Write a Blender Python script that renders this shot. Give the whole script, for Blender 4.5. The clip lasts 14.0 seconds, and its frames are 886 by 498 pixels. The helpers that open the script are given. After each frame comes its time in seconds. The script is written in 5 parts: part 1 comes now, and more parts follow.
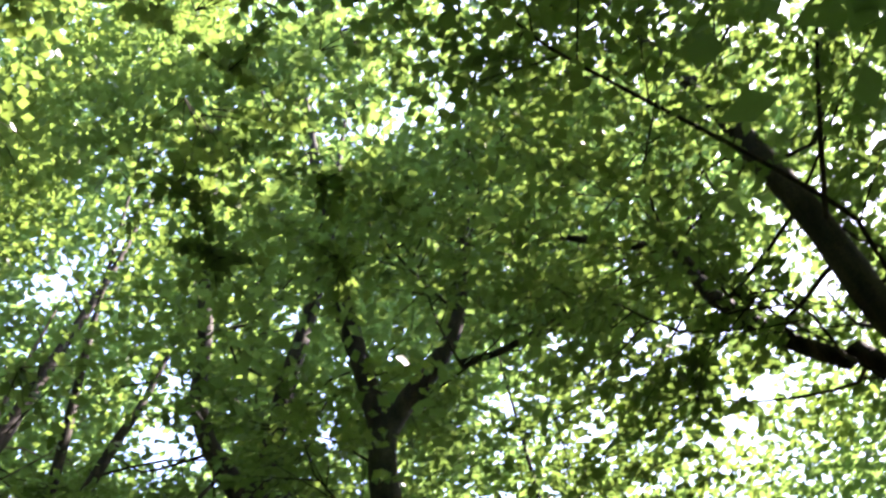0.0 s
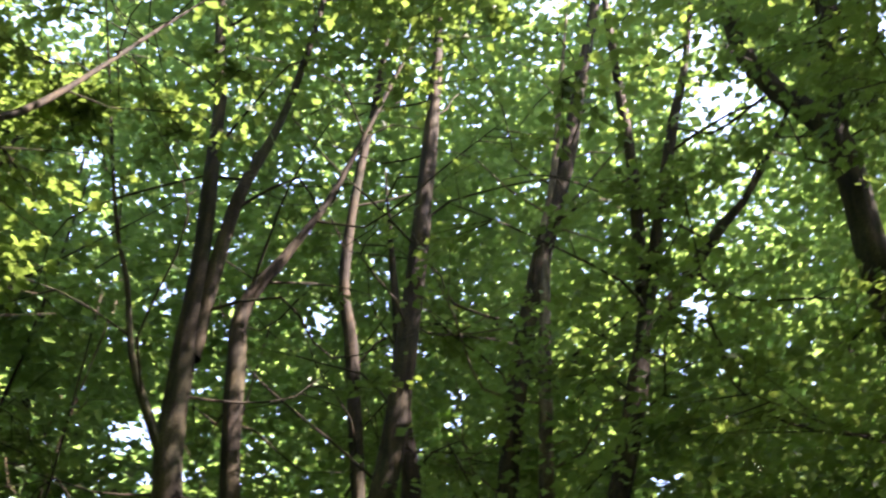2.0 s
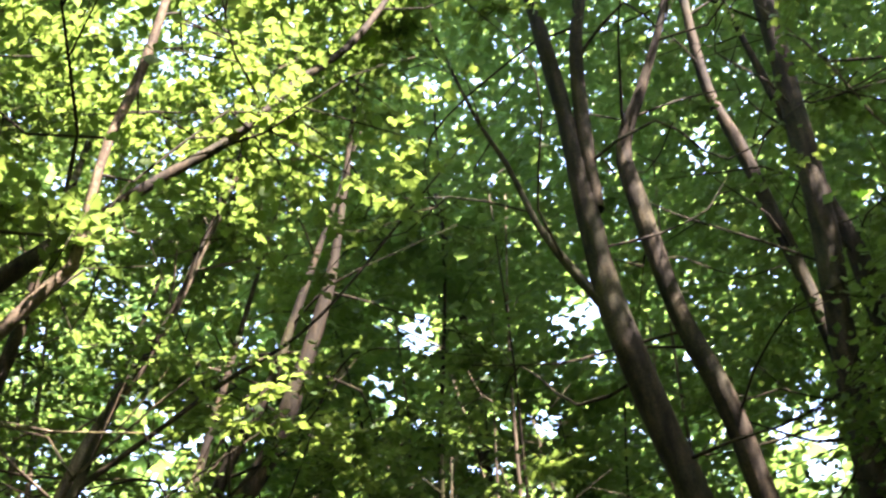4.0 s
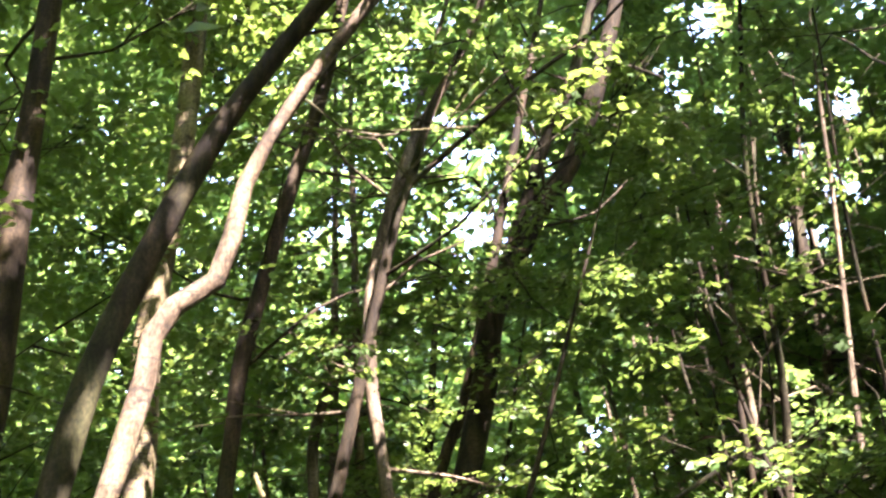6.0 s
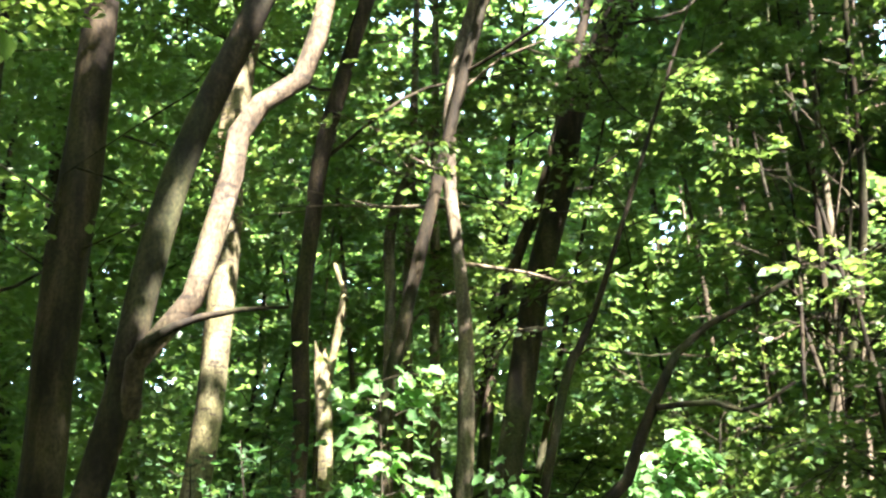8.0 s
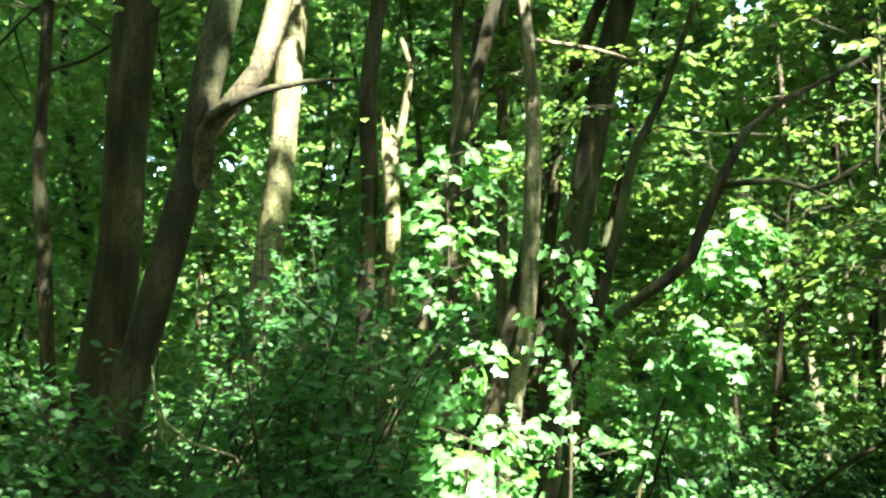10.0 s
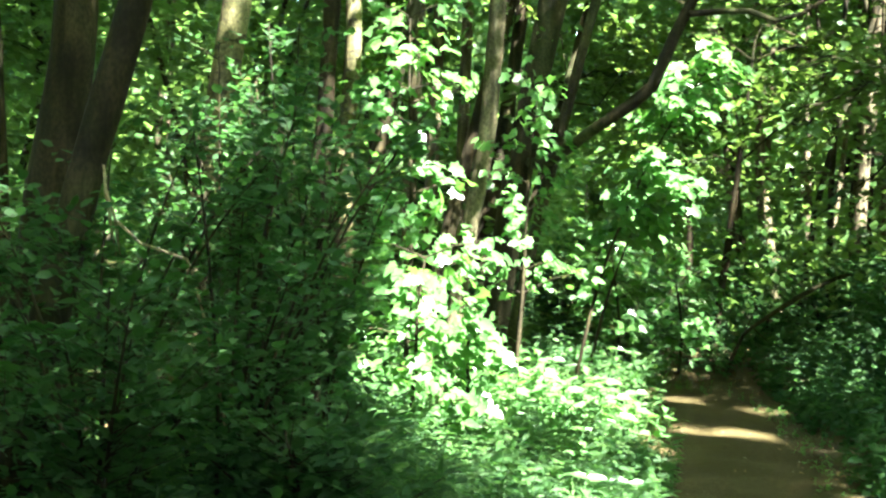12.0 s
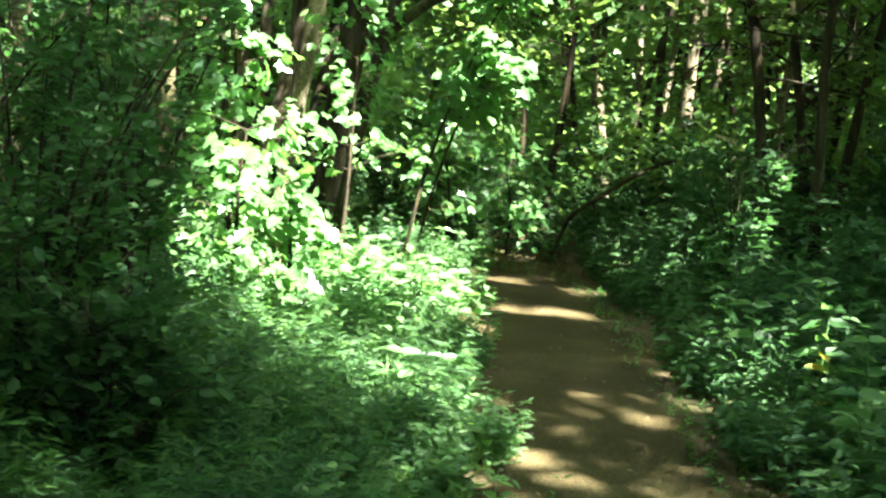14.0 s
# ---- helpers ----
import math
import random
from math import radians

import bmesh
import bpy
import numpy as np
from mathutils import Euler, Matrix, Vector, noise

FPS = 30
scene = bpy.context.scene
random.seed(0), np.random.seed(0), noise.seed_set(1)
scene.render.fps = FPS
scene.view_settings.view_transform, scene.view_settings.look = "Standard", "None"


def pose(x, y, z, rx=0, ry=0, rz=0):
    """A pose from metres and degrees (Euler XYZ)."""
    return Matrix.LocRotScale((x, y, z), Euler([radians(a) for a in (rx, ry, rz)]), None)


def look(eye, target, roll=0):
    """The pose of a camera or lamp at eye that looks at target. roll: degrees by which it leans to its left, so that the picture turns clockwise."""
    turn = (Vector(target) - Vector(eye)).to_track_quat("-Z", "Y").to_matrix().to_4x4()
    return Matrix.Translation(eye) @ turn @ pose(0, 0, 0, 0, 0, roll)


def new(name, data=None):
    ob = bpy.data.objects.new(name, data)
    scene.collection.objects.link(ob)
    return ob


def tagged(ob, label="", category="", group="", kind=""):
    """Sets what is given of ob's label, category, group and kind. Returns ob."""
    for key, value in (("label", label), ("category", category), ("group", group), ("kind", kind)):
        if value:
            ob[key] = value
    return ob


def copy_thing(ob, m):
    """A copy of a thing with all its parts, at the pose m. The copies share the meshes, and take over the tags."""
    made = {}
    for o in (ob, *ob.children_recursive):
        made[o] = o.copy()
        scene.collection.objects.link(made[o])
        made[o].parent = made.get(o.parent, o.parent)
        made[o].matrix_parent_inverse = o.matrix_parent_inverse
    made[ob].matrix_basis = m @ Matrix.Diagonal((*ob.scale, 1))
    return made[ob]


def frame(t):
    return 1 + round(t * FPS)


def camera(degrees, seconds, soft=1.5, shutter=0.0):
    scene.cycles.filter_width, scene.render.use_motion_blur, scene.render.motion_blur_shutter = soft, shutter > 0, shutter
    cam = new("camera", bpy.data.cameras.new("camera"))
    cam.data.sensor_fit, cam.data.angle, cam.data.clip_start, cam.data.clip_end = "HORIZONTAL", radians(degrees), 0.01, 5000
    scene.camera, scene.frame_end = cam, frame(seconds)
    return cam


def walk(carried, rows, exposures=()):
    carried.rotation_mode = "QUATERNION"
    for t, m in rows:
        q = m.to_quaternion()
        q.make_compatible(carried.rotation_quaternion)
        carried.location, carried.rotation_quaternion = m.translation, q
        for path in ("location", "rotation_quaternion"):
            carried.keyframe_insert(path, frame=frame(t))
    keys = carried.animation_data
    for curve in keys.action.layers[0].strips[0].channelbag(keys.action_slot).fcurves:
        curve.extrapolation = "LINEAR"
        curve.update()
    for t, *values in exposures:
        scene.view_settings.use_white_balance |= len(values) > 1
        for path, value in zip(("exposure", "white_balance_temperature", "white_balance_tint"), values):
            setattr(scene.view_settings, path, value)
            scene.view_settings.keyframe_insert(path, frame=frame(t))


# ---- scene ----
# ------------------------------------------------------------ camera and walk
cam = camera(39.0, 14.0, soft=2.4, shutter=0.2)
EYE = (0.0, 0.0, 1.6)          # where the camera comes to rest; it swings on a short arc about the one who holds it
ROWS = [
    (0, -0.022, -0.516, 1.640, 146.55, 3.63, -68.79), (0.5, 0.076, -0.498, 1.765, 141.52, 2.35, -62.36), (1, 0.130, -0.460, 1.897, 135.94, 0.70, -54.60),
    (1.5, 0.134, -0.341, 1.986, 134.46, -1.36, -47.48), (2, 0.156, -0.228, 2.049, 131.69, -0.11, -36.80), (2.5, 0.160, -0.176, 2.026, 130.12, 2.82, -28.46),
    (3, 0.125, -0.112, 1.987, 129.45, 5.19, -21.25), (3.5, 0.144, -0.012, 1.940, 128.54, 6.41, -14.02), (4, 0.181, 0.119, 1.914, 127.30, 6.68, -9.37),
    (4.2, 0.187, 0.166, 1.910, 126.17, 7.10, -7.24), (6.3, -0.169, 0.031, 1.704, 113.59, 3.11, 4.57), (6.5, -0.172, 0.028, 1.720, 112.66, 2.51, 5.10),
    (7, -0.161, 0.008, 1.751, 109.98, 1.19, 5.87), (7.2, -0.159, -0.003, 1.760, 109.14, 1.04, 5.97), (9.3, -0.149, -0.088, 1.786, 99.03, 0.49, 7.53),
    (9.5, -0.153, -0.075, 1.775, 98.16, 0.32, 8.04), (10, -0.142, -0.058, 1.733, 95.50, 0.05, 9.20), (10.5, -0.153, -0.070, 1.717, 93.89, -0.64, 9.76),
    (11, -0.155, -0.058, 1.700, 91.66, -1.16, 9.62), (11.5, -0.132, -0.054, 1.673, 89.61, -1.96, 8.80), (12, -0.115, -0.034, 1.639, 87.97, -2.03, 7.41),
    (12.5, -0.085, -0.020, 1.626, 86.32, -2.65, 6.07), (13, -0.056, 0.002, 1.620, 85.03, -3.50, 3.91), (13.5, -0.019, 0.003, 1.617, 84.11, -3.34, 1.97),
    (14, 0.000, 0.000, 1.600, 83.00, -3.91, 0.34),
]
walk(cam, [(t, pose(*row)) for t, *row in ROWS],
     exposures=[(0.0, 3.2, 6400, 30), (0.5, 3.3, 6350, 34), (1.0, 3.45, 6350, 37), (2.0, 3.55, 6850, 32), (3.0, 3.78, 6750, 27), (4.2, 3.95, 6750, 28), (6.3, 4.5, 6450, 34), (7.2, 4.45, 6300, 32),
                (9.3, 4.75, 6200, -12), (11.5, 4.9, 6200, -7), (14.0, 4.8, 6200, 1)])

# ------------------------------------------------------------ sky and sun
SUN_AZ, SUN_EL = 141.0, 55.0          # degrees clockwise from +y, degrees above the ground
SUN = Vector((math.sin(radians(SUN_AZ)) * math.cos(radians(SUN_EL)), math.cos(radians(SUN_AZ)) * math.cos(radians(SUN_EL)),
              math.sin(radians(SUN_EL))))
world = bpy.data.worlds.new("sky")
scene.world = world
world.use_nodes = True
sky = world.node_tree.nodes.new("ShaderNodeTexSky")
sky.sky_type, sky.sun_disc = "NISHITA", False
sky.sun_elevation, sky.sun_rotation = radians(SUN_EL), radians(SUN_AZ)
backing = world.node_tree.nodes["Background"]
backing.inputs["Strength"].default_value = 0.148
world.node_tree.links.new(sky.outputs["Color"], backing.inputs["Color"])
sun = new("sun", bpy.data.lights.new("sun", "SUN"))
sun.data.energy, sun.data.angle, sun.data.color = 4.3, radians(0.5), (1.0, 0.94, 0.82)
sun.matrix_world = look(SUN * 60, (0, 0, 0))
scene.view_settings.exposure = 0.0


# ------------------------------------------------------------ materials
def nodes_of(name):
    m = bpy.data.materials.new(name)
    m.use_nodes = True
    return m, m.node_tree.nodes, m.node_tree.links


def ramp(nodes, links, source, stops):
    r = nodes.new("ShaderNodeValToRGB")
    while len(r.color_ramp.elements) < len(stops):
        r.color_ramp.elements.new(0.5)
    for e, (p, c) in zip(r.color_ramp.elements, stops):
        e.position, e.color = p, (*c, 1)
    links.new(source, r.inputs["Fac"])
    return r.outputs["Color"]


def noise_of(nodes, links, scale, detail=4.0, stretch=(1, 1, 1), coords="Object"):
    tc, mp, n = nodes.new("ShaderNodeTexCoord"), nodes.new("ShaderNodeMapping"), nodes.new("ShaderNodeTexNoise")
    mp.inputs["Scale"].default_value = stretch
    n.inputs["Scale"].default_value, n.inputs["Detail"].default_value = scale, detail
    links.new(tc.outputs[coords], mp.inputs["Vector"])
    links.new(mp.outputs["Vector"], n.inputs["Vector"])
    return n.outputs["Fac"]


def mixed(nodes, links, a, b, fac, blend="MIX"):
    m = nodes.new("ShaderNodeMix")
    m.data_type, m.blend_type = "RGBA", blend
    for socket, value in ((m.inputs[0], fac), (m.inputs[6], a), (m.inputs[7], b)):
        if isinstance(value, (int, float)):
            socket.default_value = value
        elif isinstance(value, tuple):
            socket.default_value = (*value, 1)
        else:
            links.new(value, socket)
    return m.outputs[2]


def leaf_material(name, dark, mid, light, glow, through_share=0.45, rough=0.5, single=False):
    """Leaves: colour by the leaf, patches of tone by the crown, light let through."""
    m, nodes, links = nodes_of(name)
    p = nodes["Principled BSDF"]
    if single:
        rnd = nodes.new("ShaderNodeObjectInfo").outputs["Random"]
    else:
        rnd = nodes.new("ShaderNodeNewGeometry").outputs["Random Per Island"]
    colour = ramp(nodes, links, rnd, [(0.0, dark), (0.55, mid), (1.0, light)])
    patch = noise_of(nodes, links, 0.7, 3.0)
    tone = ramp(nodes, links, patch, [(0.3, (0.75, 0.8, 0.8)), (0.7, (1.2, 1.12, 0.9))])
    colour = mixed(nodes, links, colour, tone, 1.0, "MULTIPLY")
    vein = noise_of(nodes, links, 60.0, 2.0)
    colour = mixed(nodes, links, colour, ramp(nodes, links, vein, [(0.35, (0.8, 0.8, 0.8)), (0.65, (1.1, 1.1, 1.1))]), 1.0, "MULTIPLY")
    links.new(colour, p.inputs["Base Color"])
    p.inputs["Roughness"].default_value = rough
    p.inputs["Specular IOR Level"].default_value = 0.4
    t = nodes.new("ShaderNodeBsdfTranslucent")
    links.new(mixed(nodes, links, glow, tone, 1.0, "MULTIPLY"), t.inputs["Color"])
    mix = nodes.new("ShaderNodeMixShader")
    mix.inputs[0].default_value = through_share
    links.new(p.outputs[0], mix.inputs[1])
    links.new(t.outputs[0], mix.inputs[2])
    links.new(mix.outputs[0], nodes["Material Output"].inputs["Surface"])
    return m


def bark_material(name, dark, mid, light, scale=14.0, moss=0.25, marks=0.0, bump=0.5):
    m, nodes, links = nodes_of(name)
    p = nodes["Principled BSDF"]
    fissure = noise_of(nodes, links, scale, 6.0, (1, 1, 0.14))
    colour = ramp(nodes, links, fissure, [(0.32, dark), (0.5, mid), (0.68, light)])
    blot = noise_of(nodes, links, 1.6, 4.0, (1, 1, 0.5))
    colour = mixed(nodes, links, colour, (0.07, 0.09, 0.035), mathed(nodes, links, ramp(nodes, links, blot, [(0.5, (0, 0, 0)), (0.72, (1, 1, 1))]), moss))
    if marks:
        bands = noise_of(nodes, links, 9.0, 3.0, (0.8, 0.8, 3.2))
        colour = mixed(nodes, links, colour, (0.05, 0.04, 0.03), mathed(nodes, links, ramp(nodes, links, bands, [(0.57, (0, 0, 0)), (0.62, (1, 1, 1))]), marks))
    plate = noise_of(nodes, links, 7.0, 8.0, (1, 1, 0.45))
    colour = mixed(nodes, links, colour, ramp(nodes, links, plate, [(0.36, (0.5, 0.48, 0.46)), (0.48, (0.9, 0.9, 0.9)), (0.62, (1.25, 1.22, 1.15))]), 1.0, "MULTIPLY")
    speck = noise_of(nodes, links, 70.0, 5.0, (1, 1, 0.6))
    colour = mixed(nodes, links, colour, ramp(nodes, links, speck, [(0.32, (0.5, 0.48, 0.45)), (0.5, (0.95, 0.95, 0.95)), (0.7, (1.5, 1.45, 1.35))]), 1.0, "MULTIPLY")
    links.new(colour, p.inputs["Base Color"])
    p.inputs["Roughness"].default_value = 0.85
    p.inputs["Specular IOR Level"].default_value = 0.2
    b = nodes.new("ShaderNodeBump")
    b.inputs["Strength"].default_value, b.inputs["Distance"].default_value = min(1.0, bump * 1.6), 0.035
    links.new(mixed(nodes, links, fissure, plate, 0.5), b.inputs["Height"])
    links.new(b.outputs[0], p.inputs["Normal"])
    return m


def mathed(nodes, links, source, factor):
    k = nodes.new("ShaderNodeMath")
    k.operation = "MULTIPLY"
    links.new(source, k.inputs[0])
    k.inputs[1].default_value = factor
    return k.outputs[0]


def soil_material(name, stops, scale, fine, bump):
    m, nodes, links = nodes_of(name)
    p = nodes["Principled BSDF"]
    broad, small = noise_of(nodes, links, scale, 5.0), noise_of(nodes, links, fine, 6.0)
    colour = ramp(nodes, links, broad, stops)
    colour = mixed(nodes, links, colour, ramp(nodes, links, small, [(0.3, (0.55, 0.52, 0.5)), (0.7, (1.35, 1.3, 1.2))]), 1.0, "MULTIPLY")
    links.new(colour, p.inputs["Base Color"])
    p.inputs["Roughness"].default_value = 0.95
    p.inputs["Specular IOR Level"].default_value = 0.15
    b = nodes.new("ShaderNodeBump")
    b.inputs["Strength"].default_value, b.inputs["Distance"].default_value = bump, 0.03
    links.new(small, b.inputs["Height"])
    links.new(b.outputs[0], p.inputs["Normal"])
    return m


LEAF = leaf_material("broad_leaf", (0.035, 0.08, 0.025), (0.055, 0.118, 0.036), (0.09, 0.15, 0.048), (0.21, 0.33, 0.07), 0.42)
LEAF_FAR = leaf_material("far_leaf", (0.035, 0.08, 0.026), (0.055, 0.115, 0.038), (0.09, 0.15, 0.05), (0.22, 0.36, 0.09))
# leaf of shrubs and shaded weeds: part of their shade is in this colour
LEAF_SHADED = leaf_material("shaded_leaf", (0.017, 0.047, 0.017), (0.027, 0.07, 0.024), (0.046, 0.1, 0.031), (0.09, 0.22, 0.055), 0.35, 0.75)
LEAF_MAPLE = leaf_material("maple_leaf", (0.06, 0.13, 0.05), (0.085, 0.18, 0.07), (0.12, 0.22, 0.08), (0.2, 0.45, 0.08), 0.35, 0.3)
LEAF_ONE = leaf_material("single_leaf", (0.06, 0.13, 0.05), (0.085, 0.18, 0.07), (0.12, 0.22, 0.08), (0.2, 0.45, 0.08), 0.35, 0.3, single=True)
# the same shade-darkened colour for leaves that are single parts
LEAF_SHADE_ONE = leaf_material("single_shaded_leaf", (0.017, 0.047, 0.017), (0.027, 0.07, 0.024), (0.046, 0.1, 0.031), (0.09, 0.22, 0.055), 0.35, 0.75, single=True)
HERB = leaf_material("herb_leaf", (0.03, 0.075, 0.026), (0.048, 0.112, 0.037), (0.085, 0.155, 0.046), (0.16, 0.36, 0.075), 0.4, 0.6)
GRASS = leaf_material("grass_blade", (0.05, 0.11, 0.02), (0.08, 0.16, 0.03), (0.13, 0.2, 0.05), (0.2, 0.4, 0.05), 0.35)
HERB_ONE = leaf_material("single_herb_leaf", (0.032, 0.08, 0.028), (0.05, 0.115, 0.038), (0.08, 0.15, 0.046), (0.16, 0.36, 0.075), 0.4, 0.45, single=True)
DRY_LEAF = leaf_material("dry_leaf", (0.10, 0.06, 0.03), (0.17, 0.11, 0.06), (0.26, 0.19, 0.10), (0.2, 0.12, 0.04), 0.15, 0.8)
YELLOW_LEAF = leaf_material("yellow_leaf", (0.22, 0.2, 0.03), (0.32, 0.28, 0.05), (0.4, 0.34, 0.08), (0.4, 0.35, 0.05), 0.3)
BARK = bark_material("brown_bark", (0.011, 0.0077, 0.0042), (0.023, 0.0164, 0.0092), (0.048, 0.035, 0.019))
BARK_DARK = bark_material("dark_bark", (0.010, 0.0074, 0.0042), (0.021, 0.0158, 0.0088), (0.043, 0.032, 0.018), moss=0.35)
BARK_PALE = bark_material("pale_bark", (0.06, 0.05, 0.026), (0.115, 0.098, 0.054), (0.175, 0.15, 0.088), 8.0, 0.4, 0.95, 0.6)
# sunlight put into the colour: the dark tree's bark, lightened for its lit limb
BARK_LIMB_LIT = bark_material("sunlit_limb_bark", (0.045, 0.032, 0.02), (0.085, 0.064, 0.043), (0.135, 0.105, 0.073), 11.0, 0.3, 0.95, 1.0)
BARK_THIN = bark_material("pole_bark", (0.05, 0.04, 0.028), (0.1, 0.08, 0.055), (0.17, 0.14, 0.1), 18.0)
WOOD = bark_material("bare_wood", (0.2, 0.15, 0.1), (0.32, 0.26, 0.18), (0.42, 0.36, 0.27), 20.0, 0.1)
SOIL = soil_material("forest_soil", [(0.3, (0.05, 0.038, 0.022)), (0.5, (0.08, 0.062, 0.035)), (0.7, (0.055, 0.065, 0.025))], 1.3, 45.0, 0.8)
PATH = soil_material("trodden_earth", [(0.3, (0.036, 0.027, 0.012)), (0.5, (0.055, 0.042, 0.019)), (0.7, (0.085, 0.067, 0.034))], 1.1, 60.0, 0.8)
STONE = soil_material("pebble_stone", [(0.3, (0.12, 0.105, 0.085)), (0.7, (0.22, 0.2, 0.17))], 9.0, 90.0, 0.3)


# ------------------------------------------------------------ mesh helpers
rng = np.random.default_rng(7)


def reseed(*key):
    """Fresh random numbers that belong to one thing, whatever else is built before it."""
    global rng
    rng = np.random.default_rng(int(abs(sum((k + 1) * 7919 * float(v) for k, v in enumerate(key)))) + 11)


def mesh_of(name, verts, loops, counts, material, smooth=False):
    """A mesh from a vertex array, the corners of all faces in a row, and the corners of each face."""
    me = bpy.data.meshes.new(name)
    verts = np.asarray(verts, np.float32).reshape(-1, 3)
    counts = np.asarray(counts, np.int32)
    me.vertices.add(len(verts))
    me.vertices.foreach_set("co", verts.ravel())
    me.loops.add(int(counts.sum()))
    me.loops.foreach_set("vertex_index", np.asarray(loops, np.int32).ravel())
    me.polygons.add(len(counts))
    starts = np.concatenate([[0], np.cumsum(counts)[:-1]]).astype(np.int32)
    me.polygons.foreach_set("loop_start", starts)
    me.polygons.foreach_set("loop_total", counts)
    me.update(calc_edges=True)
    me.validate()
    if smooth:
        me.polygons.foreach_set("use_smooth", np.ones(len(counts), bool))
    me.materials.append(material)
    return me


def part(name, me, parent=None, label=""):
    ob = new(name, me)
    if parent is not None:
        ob.parent = parent
    if label:
        tagged(ob, label)
    return ob


def thing(name, at, label, category, group=""):
    ob = new(name)
    ob.empty_display_size = 0.2
    ob.location = at
    return tagged(ob, label, category, group)


def smooth_line(points, step):
    """A Catmull-Rom line through (x, y, z, radius) points, with a point about every step metres."""
    p = np.asarray(points, float)
    p = np.vstack([2 * p[0] - p[1], p, 2 * p[-1] - p[-2]])
    out = []
    for i in range(1, len(p) - 2):
        n = max(1, int(np.linalg.norm(p[i + 1, :3] - p[i, :3]) / step))
        for u in np.arange(n) / n:
            a, b, c, d = p[i - 1], p[i], p[i + 1], p[i + 2]
            out.append(0.5 * (2 * b + (c - a) * u + (2 * a - 5 * b + 4 * c - d) * u * u + (3 * b - a - 3 * c + d) * u ** 3))
    out.append(p[-2])
    out = np.array(out)
    out[:, 3] = np.maximum(out[:, 3], 0.003)
    return out


def tube(line, sides, rough=0.0):
    """Verts, loops and counts of a tapered tube with uneven rings and a closed tip."""
    c, r = line[:, :3], line[:, 3]
    t = np.gradient(c, axis=0)
    t /= np.linalg.norm(t, axis=1)[:, None] + 1e-9
    ref = np.array([1.0, 0.13, 0.07]) if abs(t[:, 0]).mean() < 0.8 else np.array([0.1, 1.0, 0.2])
    u = np.cross(t, ref)
    u /= np.linalg.norm(u, axis=1)[:, None]
    v = np.cross(t, u)
    a = np.arange(sides) * 2 * np.pi / sides
    n = len(c)
    rr = r[:, None] * np.ones((n, sides))
    if rough:
        phase = rng.uniform(0, 6.28, 4)
        h = np.arange(n)[:, None] * 0.35
        rr = rr * (1 + rough * (0.6 * np.sin(2 * a + h * 0.6 + phase[0]) + 0.5 * np.sin(3 * a - h * 0.4 + phase[1])
                                + 0.35 * np.sin(5 * a + h * 1.3 + phase[2]) + 0.5 * np.sin(h * 2.3 + phase[3]) + 0.6 * rng.normal(0, 0.5, (n, sides))))
    ring = c[:, None] + rr[:, :, None] * (u[:, None] * np.cos(a)[None, :, None] + v[:, None] * np.sin(a)[None, :, None])
    i, j = np.arange(n - 1)[:, None] * sides, np.arange(sides)[None]
    k = (j + 1) % sides
    quads = np.stack([i + j, i + k, i + sides + k, i + sides + j], -1).reshape(-1, 4)
    loops = np.concatenate([quads.ravel(), np.arange(sides) + (n - 1) * sides])
    counts = np.concatenate([np.full(len(quads), 4), [sides]])
    return ring.reshape(-1, 3), loops, counts


def joined(pieces):
    verts, loops, counts, base = [], [], [], 0
    for v, l, c in pieces:
        verts.append(v), loops.append(l + base), counts.append(c)
        base += len(v)
    return np.concatenate(verts), np.concatenate(loops), np.concatenate(counts)


def unit(a):
    return a / (np.linalg.norm(a, axis=-1, keepdims=True) + 1e-9)


# outline of a leaf: along the axis, across it, and lift; the first and the last row lie on the midrib
PLAIN = np.array([(0, 0, 0), (0.45, -0.37, 0.06), (1, 0, -0.06), (0.45, 0.37, 0.06)])
OVAL = np.array([(0, 0, 0), (0.25, -0.26, 0.05), (0.6, -0.27, 0.03), (1, 0, -0.1), (0.6, 0.27, 0.03), (0.25, 0.26, 0.05)])
NETTLE = np.array([(0, 0, 0), (0.16, -0.24, 0.05), (0.5, -0.22, 0.03), (1, 0, -0.22), (0.5, 0.22, 0.03), (0.16, 0.24, 0.05)])
LOBED = np.array([(0, 0, 0), (-0.08, -0.28, 0.03), (0.22, -0.30, 0.02), (0.34, -0.56, -0.06), (0.5, -0.26, 0.02), (0.72, -0.24, 0.0),
                  (1, 0, -0.12), (0.72, 0.24, 0.0), (0.5, 0.26, 0.02), (0.34, 0.56, -0.06), (0.22, 0.30, 0.02), (-0.08, 0.28, 0.03)])


def leaves(at, axis, normal, size, shape=PLAIN):
    """Verts, loops and counts of leaves folded along the midrib: two faces a leaf."""
    axis = unit(axis)
    side = unit(np.cross(normal, axis))
    up = np.cross(axis, side)
    s = np.asarray(size)[:, None, None]
    v = at[:, None] + s * (axis[:, None] * shape[None, :, :1] + side[:, None] * shape[None, :, 1:2] + up[:, None] * shape[None, :, 2:])
    n, k = len(at), len(shape)
    h = k // 2
    one = np.concatenate([np.arange(h + 1), [0], np.arange(h, k)])
    loops = (np.arange(n)[:, None] * k + one[None]).ravel()
    counts = np.tile([h + 1, k - h + 1], n)
    return v.reshape(-1, 3), loops, counts


